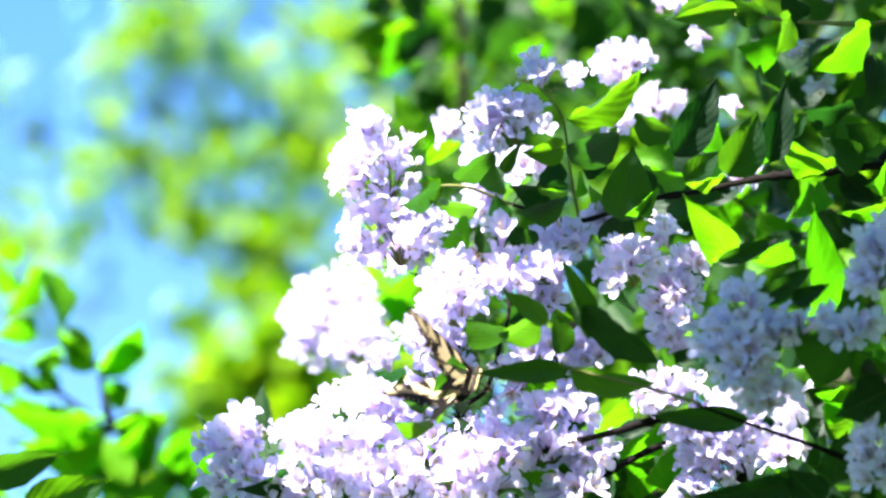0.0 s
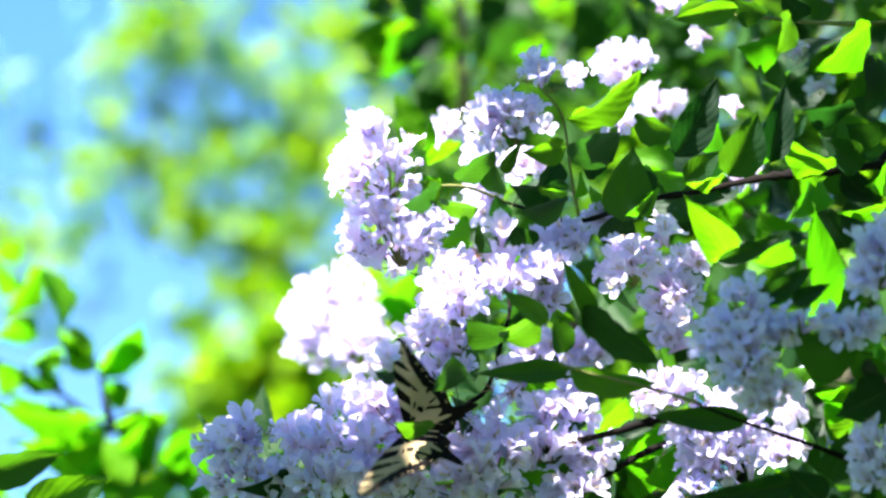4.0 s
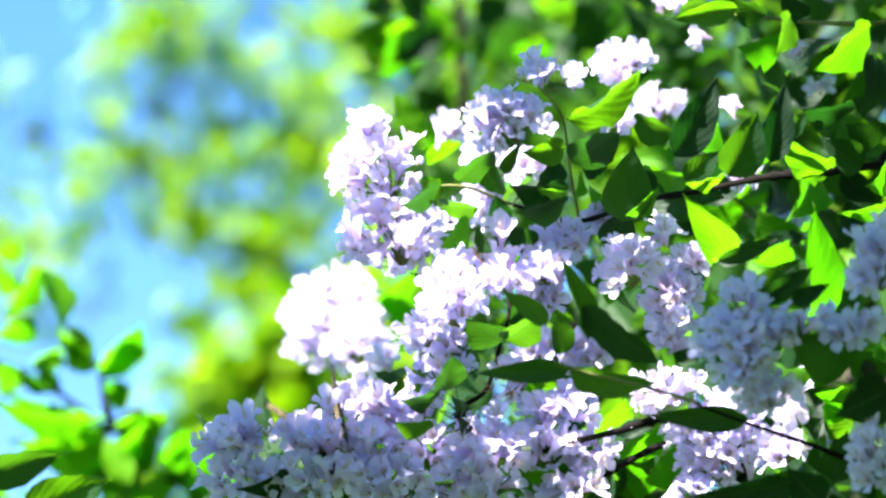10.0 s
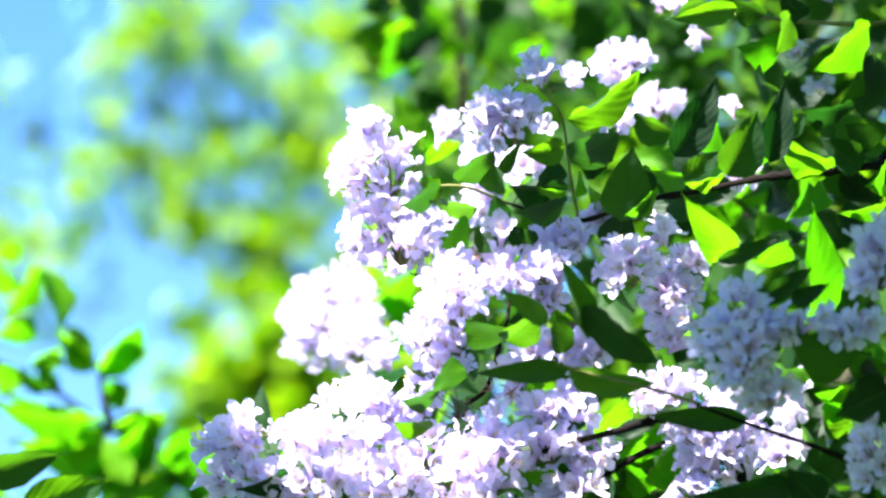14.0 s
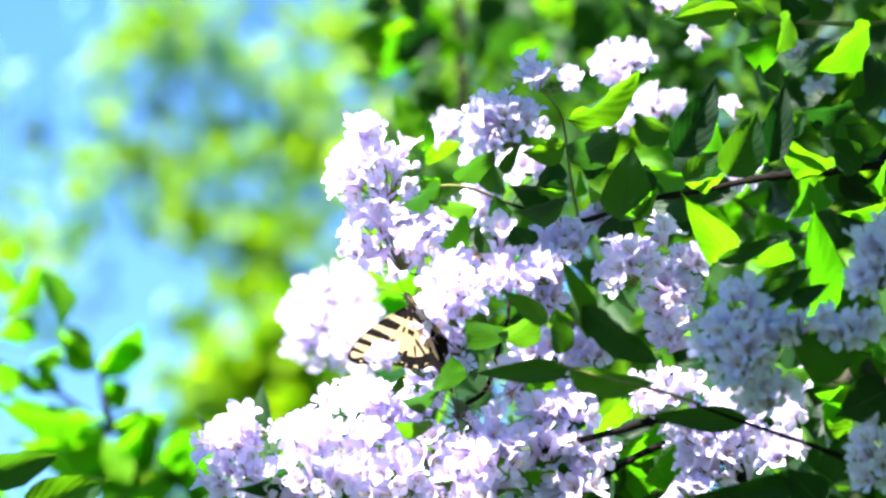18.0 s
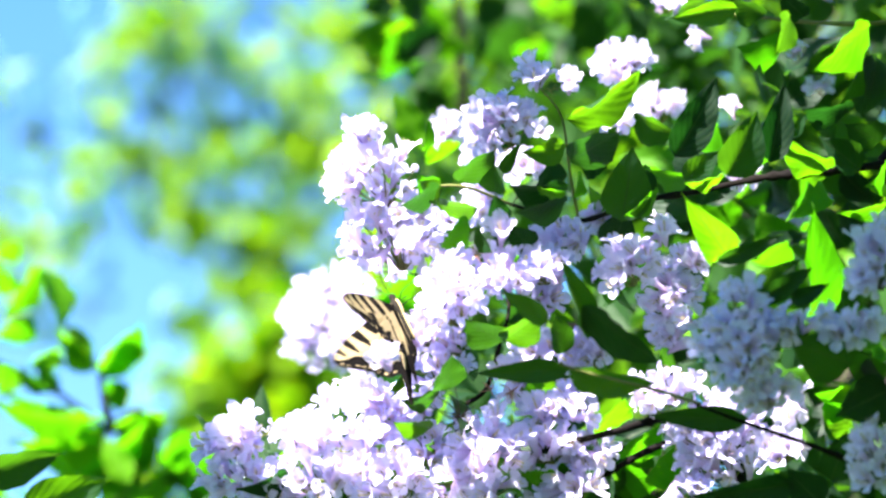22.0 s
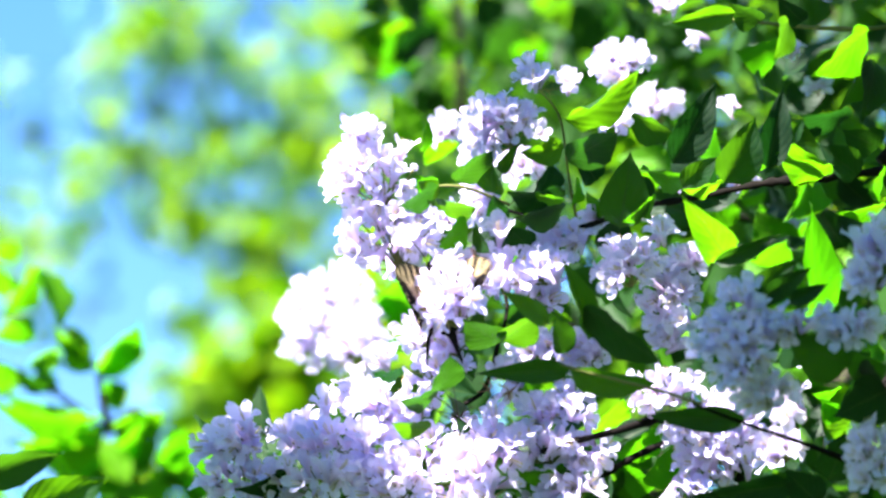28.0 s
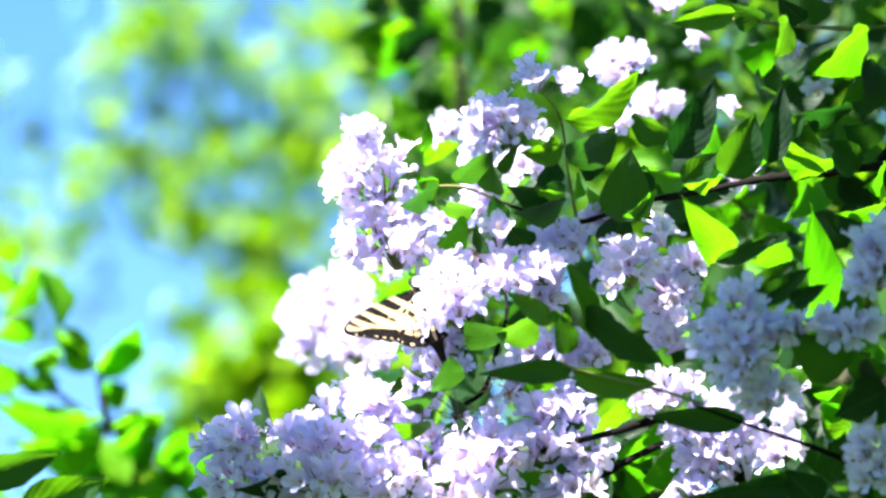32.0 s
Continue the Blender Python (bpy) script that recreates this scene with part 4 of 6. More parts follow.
blade(stem_c, (0.0380, 3.1497, 2.4955), (0.0644, 3.1321, 2.5224), 0.0398, "through")
blade(stem_c, (0.0527, 2.8628, 2.4070), (0.0806, 2.8507, 2.4136), 0.0201, "through", YOUNG_LIT_LEAVES)
blade(stem_c, (0.1110, 2.8540, 2.4400), (0.0866, 2.8517, 2.4098), 0.0362, "edge")
blade(stem_c, (0.0064, 2.8685, 2.3856), (-0.0116, 2.8610, 2.3749), 0.0201, "through")
blade(stem_c, (0.0386, 2.8560, 2.4322), (0.0265, 2.8413, 2.4485), 0.0241, "edge")
blade(stem_c, (0.0731, 2.9491, 2.4713), (0.0936, 2.9364, 2.4802), 0.0291, "through")
blade(stem_c, (-0.0056, 2.8727, 2.3701), (-0.0176, 2.8579, 2.3865), 0.0201, "through")

# leaves scattered close behind the flowers
for where, lo, hi, n in ((fork, (-0.0122, 2.0047, 1.9774), (0.0597, 1.9905, 2.0308), 16), (low_left, (-0.1000, 2.0128, 1.9087), (-0.0066, 2.0000, 1.9565), 20), (low, (0.0597, 2.0212, 1.9161), (0.1535, 2.0040, 1.9801), 22),
                         (low_b, (-0.0121, 2.0128, 1.9087), (0.0759, 1.9986, 1.9618), 16), (left_twig, (-0.0122, 1.9905, 2.0308), (0.0403, 1.9762, 2.0841), 14), (twig, (0.0379, 2.0083, 2.0413), (0.2143, 1.9726, 2.0975), 18),
                         (upper, (0.1021, 1.9932, 2.0979), (0.2165, 1.9569, 2.1561), 14), (stem_r, (0.1391, 2.0114, 1.9140), (0.2155, 1.9801, 2.0308), 30)):
    for _ in range(n):
        b = Vector((rng.uniform(lo[0], hi[0]), lo[1] + rng.uniform(0.02, 0.22), rng.uniform(lo[2], hi[2])))
        way = Vector((rng.uniform(-1, 1), rng.uniform(-0.5, 0.5), rng.uniform(-0.7, 0.8))).normalized()
        leaf(where, b, b + way * rng.uniform(0.022, 0.042), rng.uniform(0.012, 0.02), rng.uniform(-70, 70))


def tuft(parent, name, spot, n, length, material, seed, label):
    """Thin spikes that spread from one point: the bare stalks and sepals of a spent panicle."""
    r = random.Random(seed)
    many = []
    for _ in range(n):
        d = Vector((r.gauss(0, 1), r.gauss(0, 0.6), r.gauss(0.3, 0.8))).normalized() * length * r.uniform(0.5, 1.1)
        side = Vector((r.uniform(-1, 1), r.uniform(-1, 1), r.uniform(-1, 1))) * length * 0.15
        many.append(tube_data(curve_points([Vector((0, 0, 0)), d * 0.5 + side, d], 3), 0.00034, 0.00016, 4))
    return part(name, mesh_from(name, *join_data(many), material), parent, Matrix.Translation(spot), label)


SEPAL = plain_material("red sepal", (0.16, 0.05, 0.04), (0.30, 0.15, 0.10), 700, 0.7)
tuft(fork, "spent_stalk", (0.0081, 1.9085, 1.9308), 13, 0.015, SHADED_BARK, 1, "dark bare stalks of a spent flower head")
for k, (spot, n) in enumerate((((0.0154, 1.9112, 2.0096), 9), ((0.0321, 1.9300, 1.9473), 10), ((0.0363, 1.9266, 1.9986), 8), ((0.0228, 1.9296, 1.9486), 7), ((0.0388, 1.8922, 2.0884), 10), ((0.0507, 1.8932, 2.0845), 9), ((0.0349, 1.9159, 2.0385), 7), ((-0.0473, 1.9274, 1.9183), 7), ((-0.0833, 1.9351, 1.9281), 6))):
    tuft(fork if k < 4 else top_twig if k < 7 else low_left, "sepal_tuft", spot, n, 0.006, SEPAL if k < 4 else TWIG, k + 2, "thin sepals left by fallen flowers")

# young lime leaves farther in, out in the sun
deep = branch(shrub, "branch", [(0.42, 2.55, 1.5), (0.36, 2.5, 1.9), (0.2352, 2.3698, 2.1217), (0.1674, 2.3324, 2.1455), (0.1113, 2.3090, 2.1557)], 0.003, 0.0009, SHADED_BARK, 0.3)
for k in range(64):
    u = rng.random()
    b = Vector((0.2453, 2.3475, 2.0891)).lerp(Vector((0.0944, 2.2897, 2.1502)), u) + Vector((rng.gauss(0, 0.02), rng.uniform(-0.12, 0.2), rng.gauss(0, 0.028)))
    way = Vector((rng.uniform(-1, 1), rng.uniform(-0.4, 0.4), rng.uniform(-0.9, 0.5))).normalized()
    leaf(deep, b, b + way * rng.uniform(0.022, 0.04), rng.uniform(0.012, 0.02), rng.uniform(-50, 50), YOUNG_LIT_LEAVES if k % 3 else SHRUB_LEAVES)

# inner foliage: leaves behind the open side, too many to count
spots = []
for _ in range(5200):
    u, w = rng.uniform(0, 1), rng.uniform(0.28, 1.5)
    x0 = 0.03 + 0.55 * u ** 0.9
    z = 1.6 + 0.95 * rng.random()
    if x0 < 0.05 + 0.25 * max(0, z - 2.0) or noise.noise(Vector((x0, w, z)) * 8) < -0.28:
        continue
    spots.append((x0 + 0.05 * w, 1.93 + w, z + 0.15 * w))
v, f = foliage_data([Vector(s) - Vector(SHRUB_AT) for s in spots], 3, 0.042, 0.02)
tagged(part("foliage", mesh_from("foliage", v, f, SHADED_FOLIAGE, False), shrub, None, "dense green leaves inside the shrub"), kind="stuff")

# the body of the shrub, down to its stems
skirt = []
while len(skirt) < 3600:
    p = Vector((rng.uniform(-0.45, 0.75), rng.uniform(1.95, 3.0), rng.uniform(0.35, 1.8)))
    if (p.x - 0.15) ** 2 / 0.36 + (p.y - 2.45) ** 2 / 0.28 < 1 - 0.5 * abs(p.z - 1.2) ** 2 and noise.noise(p * 5) > -0.25:
        skirt.append(p - Vector(SHRUB_AT))
# unseen leaves below and at the right, added to block light from the sky
while len(skirt) < 4400:
    p = Vector((rng.uniform(-0.05, 0.5), rng.uniform(1.55, 1.98), rng.uniform(1.1, 1.74)))
    if p.z < 1.45 + 0.75 * (p.y - 1.55) and noise.noise(p * 5) > -0.3:
        skirt.append(p - Vector(SHRUB_AT))
while len(skirt) < 5600:
    p = Vector((rng.uniform(0.27, 0.62), rng.uniform(1.5, 2.2), rng.uniform(1.5, 2.5)))
    if noise.noise(p * 6) > -0.3:
        skirt.append(p - Vector(SHRUB_AT))
while len(skirt) < 6500:
    p = Vector((rng.uniform(0.23, 0.5), rng.uniform(1.15, 1.75), rng.uniform(1.35, 2.15)))
    if noise.noise(p * 6) > -0.3:
        skirt.append(p - Vector(SHRUB_AT))
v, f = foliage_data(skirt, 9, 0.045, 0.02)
tagged(part("foliage", mesh_from("foliage", v, f, SHADED_FOLIAGE, False), shrub, None, "dense green leaves low on the shrub, with unseen leaves that block sky light"), kind="stuff")

# unseen leaves added over the flowers to shade them: dense towards the front, open behind
SLANT_X, SLANT_Y = SUN_FROM.x / SUN_FROM.z, SUN_FROM.y / SUN_FROM.z
top = []


def shade_roof(n, x_range, y_range, z_range, gaps, seed):
    """Unseen leaves that shade, in a layer that leans with the light; gaps: how open it is."""
    r = random.Random(seed)
    count = 0
    while count < n:
        x, y, z = r.uniform(*x_range), r.uniform(*y_range), r.uniform(*z_range)
        if noise.noise(Vector((x, y, 0.1 * seed)) * 11) < gaps:
            continue
        top.append(Vector((x + SLANT_X * (z - 2.0), y + SLANT_Y * (z - 2.0), z)) - Vector(SHRUB_AT))
        count += 1


shade_roof(330, (-0.05, 0.17), (1.65, 1.805), (2.42, 2.56), -1, 1)
shade_roof(110, (0.12, 0.30), (1.68, 1.78), (2.42, 2.6), -0.6, 2)
shade_roof(330, (0.24, 0.50), (1.99, 2.45), (2.5, 2.75), 0.0, 3)
shade_roof(60, (0.07, 0.13), (1.955, 2.01), (2.42, 2.5), -1, 4)
shade_roof(900, (0.15, 0.9), (2.5, 3.2), (2.6, 2.85), 0.02, 5)

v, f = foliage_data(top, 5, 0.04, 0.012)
tagged(part("foliage", mesh_from("foliage", v, f, SHADED_FOLIAGE, False), shrub, None, "unseen green leaves added to shade the shrub"), kind="stuff")
# a branch out of view, added to go with the shading leaves
branch(shrub, "branch", [(0.46, 2.3, 1.7), (0.44, 2.0, 2.3), (0.18, 1.6, 2.56), (-0.12, 1.4, 2.52), (-0.32, 1.34, 2.46)], 0.005, 0.002, SHADED_BARK, 0.3, "unseen arching branch added under the shading leaves")


def spray(parent, root, reach, n, seed, span, bare=0.1):
    """An unseen leafy shoot, added to cast shade, that sways: its stem with paired leaves."""
    r = random.Random(seed)
    root, reach = Vector(root), Vector(reach)
    ob = branch(parent, "shoot", [root, root + reach * 0.5 + Vector((0, 0, 0.03)), root + reach], 0.0018, 0.0007, TWIG, 0.2, "unseen swaying leafy shoot added to shade the flowers")
    for k in range(n):
        p = root + reach * (bare + (1 - bare) * (k // 2) / (n / 2)) + Vector((0, 0, 0.03))
        side = Vector((r.uniform(-0.4, 0.4), 1 if k % 2 else -1, r.uniform(-0.3, 0.3))) * span
        leaf(ob, p, p + side + reach.normalized() * span * 0.5, 0.026)
    return ob



# looser leaves behind the lower flowers and behind the tall stem
loose = []
for lo_u, hi_u, lo_v, hi_v, lo_w, hi_w, n in ((-0.085, 0.09, -0.14, -0.085, 0.2, 0.6, 260), (0.0, 0.09, -0.07, 0.05, 0.5, 1.2, 170), (-0.025, 0.06, 0.03, 0.14, 1.2, 2.6, 300), (0.05, 0.12, 0.05, 0.15, 0.7, 1.8, 200)):
    for _ in range(n):
        k = 1 + rng.uniform(lo_w, hi_w) / 2
        loose.append(Vector((rng.uniform(lo_u, hi_u) * k, 1.93 * k, 1.5 + (0.518 + rng.uniform(lo_v, hi_v)) * k)) - Vector(SHRUB_AT))
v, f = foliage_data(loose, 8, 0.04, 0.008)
tagged(part("foliage", mesh_from("foliage", v, f, SHADED_FOLIAGE, False), shrub, None, "loose green leaves behind the flowers"), kind="stuff")

# ---------------- sapling beside the shrub ----------------
sapling = thing("sapling", (-0.42, 2.7, 0.0), "yellow-green leafy sapling standing behind the flowers", "sapling")
s_stem = branch(sapling, "stem", [(-0.42, 2.7, 0), (-0.4, 2.72, 0.9), (-0.36, 2.76, 1.6), (-0.2121, 2.8002, 2.0842), (-0.2211, 2.7346, 2.1126), (-0.2275, 2.7259, 2.1452)], 0.011, 0.0016, SHADED_BARK, label="thin grey-brown stem")
s_side = branch(sapling, "branch", [(-0.2192, 2.7366, 2.1054), (-0.2530, 2.7298, 2.1308), (-0.2868, 2.7248, 2.1489), (-0.3244, 2.7219, 2.1598)], 0.0022, 0.0012, SHADED_BARK)
s_up = branch(sapling, "branch", [(-0.2275, 2.7259, 2.1452), (-0.2380, 2.7210, 2.1634), (-0.2511, 2.7176, 2.1761), (-0.2661, 2.7094, 2.2069)], 0.0014, 0.0009, SHADED_BARK)
s_right = branch(sapling, "branch", [(-0.2121, 2.8002, 2.0842), (-0.1817, 2.7443, 2.0764), (-0.1516, 2.7492, 2.0583)], 0.002, 0.0012, SHADED_BARK)
q = mm * 1.4
for b, t, w in (((-0.2672, 2.7079, 2.2123), (-0.2845, 2.6944, 2.1761), 44), ((-0.2650, 2.7079, 2.2123), (-0.2473, 2.6958, 2.1707), 50), ((-0.2286, 2.7259, 2.1452), (-0.1986, 2.7186, 2.1724), 60),
                    ((-0.2305, 2.7254, 2.1471), (-0.2549, 2.7190, 2.1707), 40), ((-0.2342, 2.7240, 2.1525), (-0.2474, 2.7171, 2.1779), 38), ((-0.2249, 2.7298, 2.1308), (-0.2061, 2.7288, 2.1344), 50),
                    ((-0.2192, 2.7356, 2.1091), (-0.1817, 2.7331, 2.1181), 56), ((-0.2267, 2.7337, 2.1163), (-0.2849, 2.6467, 2.0948), 50), ((-0.2230, 2.7356, 2.1091), (-0.2530, 2.7366, 2.1054), 60),
                    ((-0.2192, 2.7385, 2.0982), (-0.2845, 2.7176, 2.0898), 60), ((-0.2136, 2.7414, 2.0873), (-0.1855, 2.7375, 2.1018), 60), ((-0.2155, 2.7424, 2.0836), (-0.2380, 2.7472, 2.0655), 60)):
    blade(sapling, b, t, w * q, "through", SAPLING_LEAVES)
for b, t, w in (((-0.2421, 2.0971, 1.9419), (-0.1911, 2.0941, 1.9530), 52), ((-0.2134, 2.1015, 1.9253), (-0.1675, 2.0975, 1.9405), 60)):
    blade(sapling, b, t, w * q)
for b, t, w in (((-0.2530, 2.7288, 2.1344), (-0.2718, 2.7240, 2.1525), 46),
                    ((-0.2789, 2.6150, 2.1264), (-0.2807, 2.6206, 2.1056), 40), ((-0.2005, 2.7472, 2.0655), (-0.1705, 2.7414, 2.0873), 70), ((-0.1817, 2.7443, 2.0764), (-0.1516, 2.7395, 2.0945), 70),
                    ((-0.1705, 2.7472, 2.0655), (-0.1441, 2.7443, 2.0764), 70), ((-0.2465, 2.6392, 2.0359), (-0.2717, 2.6364, 2.0463), 60), ((-0.2005, 2.7443, 2.0764), (-0.2155, 2.7483, 2.0619), 60),
                    ((-0.2793, 2.7259, 2.1452), (-0.2605, 2.7298, 2.1308), 40), ((-0.2943, 2.7065, 2.2178), (-0.2793, 2.7036, 2.2287), 40)):
    blade(sapling, b, t, w * q, "through", SAPLING_LEAVES)
for b, t, w in (((-0.2265, 2.7461, 2.1470), (-0.1960, 2.6985, 2.1702), 0.0173),
                ((-0.2397, 2.7426, 2.1601), (-0.2527, 2.6996, 2.1659), 0.0128),
                ((-0.2730, 2.7446, 2.1528), (-0.2519, 2.7027, 2.1544), 0.0135),
                ((-0.2964, 2.7395, 2.1718), (-0.2691, 2.6977, 2.1731), 0.0173),
                ((-0.2435, 2.7527, 2.1225), (-0.2885, 2.7107, 2.1245), 0.0150),
                ((-0.2359, 2.7541, 2.1170), (-0.2698, 2.7189, 2.0939), 0.0188),
                ((-0.2151, 2.7551, 2.1134), (-0.1841, 2.7143, 2.1112), 0.0165),
                ((-0.2851, 2.7316, 2.2010), (-0.2959, 2.6881, 2.2091), 0.0150),
                ((-0.2964, 2.7434, 2.1572), (-0.2892, 2.7103, 2.1263), 0.0150)):
    blade(sapling, b, t, w, "through", SAPLING_LEAVES)

for _ in range(44):
    b = Vector((-0.2230, 2.7395, 2.0945)) + Vector((rng.gauss(0, 0.055), rng.uniform(-0.05, 0.16), rng.gauss(-0.034, 0.022)))
    blade(sapling, b, b + Vector((rng.uniform(-1, 1), rng.uniform(-0.4, 0.4), rng.uniform(-0.4, 0.8))).normalized() * rng.uniform(0.028, 0.046), rng.uniform(0.015, 0.024), "through", SAPLING_LEAVES)
# its unseen tall leader bends over in front; its added shoots shade the flowers
s_lead = branch(sapling, "stem", [(-0.42, 2.7, 0), (-0.75, 2.4, 1.2), (-0.85, 1.9, 2.1), (-0.70, 1.54, 2.49), (-0.50, 1.54, 2.49)], 0.012, 0.002, SHADED_BARK)
shade_sway = spray(sapling, (-0.665, 1.55, 2.5), (0.26, 0.01, -0.06), 34, 3, 0.05)
shade_sway_b = spray(sapling, (-0.665, 1.53, 2.5), (0.25, -0.04, -0.08), 30, 4, 0.05)

# ---------------- trees behind ----------------
def tree(spot, height, label, clumps, seed, leaf_size, material=FAR_LEAF):
    """A tapered trunk with limbs that reach the clumps of its uneven crown."""
    r = random.Random(seed)
    spot = Vector(spot)
    ob = thing("tree", spot, label, "tree", "trees behind the shrub")
    line = [spot, spot + Vector((0.1, 0.05, height * 0.3)), spot + Vector((-0.05, 0.1, height * 0.6)), spot + Vector((0.05, 0, height))]
    branch(ob, "trunk", line, 0.16, 0.02, TRUNK_BARK, 0.1, "grey-brown furrowed trunk")
    spots, stuff = [], []
    for c, radius, n in clumps:
        c = Vector(c)
        start = c + Vector((r.uniform(-0.1, 0.35), 0.25, r.uniform(0.5, 0.9)))
        if len(stuff) < 4:
            high = Vector((spot.x, spot.y, min(height * 0.95, c.z + 1.9)))
            stuff.append(tube_data(curve_points([high - spot, (high + start) / 2 + Vector((0, 0, 0.2)) - spot, start - spot, c - spot], 5), 0.016, 0.002, 5))
        for _ in range(4 * n):
            d = Vector((r.gauss(0, 1), r.gauss(0, 1), r.gauss(0, 1))) * radius * 0.6
            spots.append(c + d - spot)
    for k, s in enumerate(stuff):
        part("limb", mesh_from("limb", *s, TRUNK_BARK), ob)
    v, f = foliage_data(spots, seed, leaf_size, 0.01)
    part("crown", mesh_from("crown", v, f, material, False), ob, None, "loose crown of pointed green leaves")
    return ob


left_clumps = [((-0.5888, 7.6105, 4.0067), 0.07, 12),
               ((-0.4762, 7.6119, 4.0015), 0.07, 10),
               ((-0.5834, 7.6272, 3.9445), 0.05, 5),
               ((-0.6585, 7.6411, 3.8927), 0.06, 6),
               ((-0.8280, 7.6439, 3.8824), 0.03, 3),
               ((-0.6049, 7.6694, 3.7871), 0.05, 5),
               ((-0.6478, 7.6910, 3.7063), 0.07, 10),
               ((-0.4869, 7.7008, 3.6700), 0.07, 10),
               ((-0.4065, 7.6314, 3.9290), 0.06, 7),
               ((-0.7229, 7.7105, 3.6337), 0.08, 11),
               ((-0.8194, 7.7202, 3.5975), 0.07, 9),
               ((-0.4172, 7.6799, 3.7477), 0.06, 7),
               ((-0.3260, 7.6758, 3.7632), 0.07, 8),
               ((-0.2617, 7.6688, 3.7891), 0.07, 8)]
mid_clumps = [((-0.1973, 7.6674, 3.7943), 0.08, 13),
               ((-0.3797, 7.7174, 3.6078), 0.07, 10),
               ((-0.3046, 7.7271, 3.5716), 0.08, 12),
               ((-0.3453, 7.7396, 3.5250), 0.06, 10),
               ((-0.3153, 7.7563, 3.4628), 0.05, 10),
               ((-0.2617, 7.7049, 3.6545), 0.05, 5),
               ((-0.4494, 7.7119, 3.6286), 0.04, 4),
               ((-0.4279, 7.7604, 3.4473), 0.04, 4),
               ((-0.5084, 7.7563, 3.4628), 0.02, 2),
               ((-0.1759, 7.6328, 3.9238), 0.07, 10),
               ((-0.2402, 7.6452, 3.8772), 0.05, 5),
               ((-0.1008, 7.6411, 3.8927), 0.08, 11),
               ((-0.2081, 7.7285, 3.5664), 0.08, 11),
               ((-0.1544, 7.6133, 3.9963), 0.07, 9),
               ((-0.2402, 7.6910, 3.7063), 0.05, 5),
               ((-0.7979, 7.7604, 3.4473), 0.05, 5),
               ((-0.1330, 7.6688, 3.7891), 0.08, 10)]
right_clumps = [((0.1652, 6.6811, 3.6118), 0.08, 15),
               ((0.0901, 6.6689, 3.6571), 0.10, 17),
               ((0.0150, 6.7272, 3.4395), 0.08, 16),
               ((-0.0225, 6.8050, 3.1495), 0.10, 19),
               ((-0.3134, 6.8122, 3.1223), 0.09, 19),
               ((-0.2477, 6.8098, 3.1313), 0.06, 13),
               ((-0.2102, 6.8244, 3.0770), 0.08, 19),
               ((-0.3041, 6.8341, 3.0407), 0.08, 19),
               ((-0.3791, 6.8159, 3.1087), 0.03, 5),
               ((-0.1633, 6.8292, 3.0588), 0.07, 17),
               ((-0.1351, 6.8050, 3.1495), 0.08, 19),
               ((-0.0788, 6.7904, 3.2039), 0.08, 19),
               ((-0.4542, 6.8632, 2.9319), 0.08, 15),
               ((-0.0601, 6.7345, 3.4123), 0.10, 16)]
# clumps in the dark leaf colour, which stands for tree leaves in shade
shaded_clumps = [((-0.5926, 8.2255, 4.0299), 0.03, 3),
               ((-0.4750, 8.2142, 4.0722), 0.04, 3),
               ((-0.4981, 8.2416, 3.9697), 0.04, 3),
               ((-0.5695, 8.2619, 3.8940), 0.07, 6),
               ((-0.5788, 8.2774, 3.8361), 0.05, 3),
               ((-0.4635, 8.2470, 3.9497), 0.04, 3),
               ((-0.8347, 8.2446, 3.9586), 0.05, 3),
               ((-0.2560, 8.2291, 4.0165), 0.02, 1),
               ((-0.4139, 8.1807, 4.1969), 0.05, 3),
               ((-0.2756, 8.1879, 4.1702), 0.04, 3),
               ((-0.3597, 8.2267, 4.0254), 0.03, 2),
               ((-0.3274, 8.3828, 3.4430), 0.06, 2),
               ((-0.2871, 8.3977, 3.3873), 0.07, 3),
               ((-0.5234, 8.2052, 4.1056), 0.04, 3),
               ((-0.7079, 8.3305, 3.6379), 0.03, 1),
               ((-0.5580, 8.1933, 4.1501), 0.03, 1),
               ((-0.2237, 8.1813, 4.1947), 0.05, 3),
               ((0.0415, 8.2291, 4.0165), 0.10, 7),
               ((0.0876, 8.1813, 4.1947), 0.10, 8)]
tree((0.9, 8.4, 0), 6.0, "broad tree with loose yellow-green crown", left_clumps + mid_clumps, 11, 0.06)
tree((0.5, 9.4, 0), 6.5, "tree in dark leaf colour that stands for shaded leaves behind the yellow-green ones", shaded_clumps, 13, 0.06, SHADED_FOLIAGE)
back = []
for i in range(44):
    back.append(((rng.uniform(-0.4, 3.0), rng.uniform(1.6, 6.2), rng.uniform(4.0, 5.4)), 0.4, 10))
for i in range(44):
    back.append(((rng.uniform(0.12, 1.2), rng.uniform(5.4, 6.6), rng.uniform(2.2, 4.4)), 0.2, 9))
tree((0.6, 6.6, 0), 5.0, "dense green tree close behind the shrub", right_clumps + back, 12, 0.09)


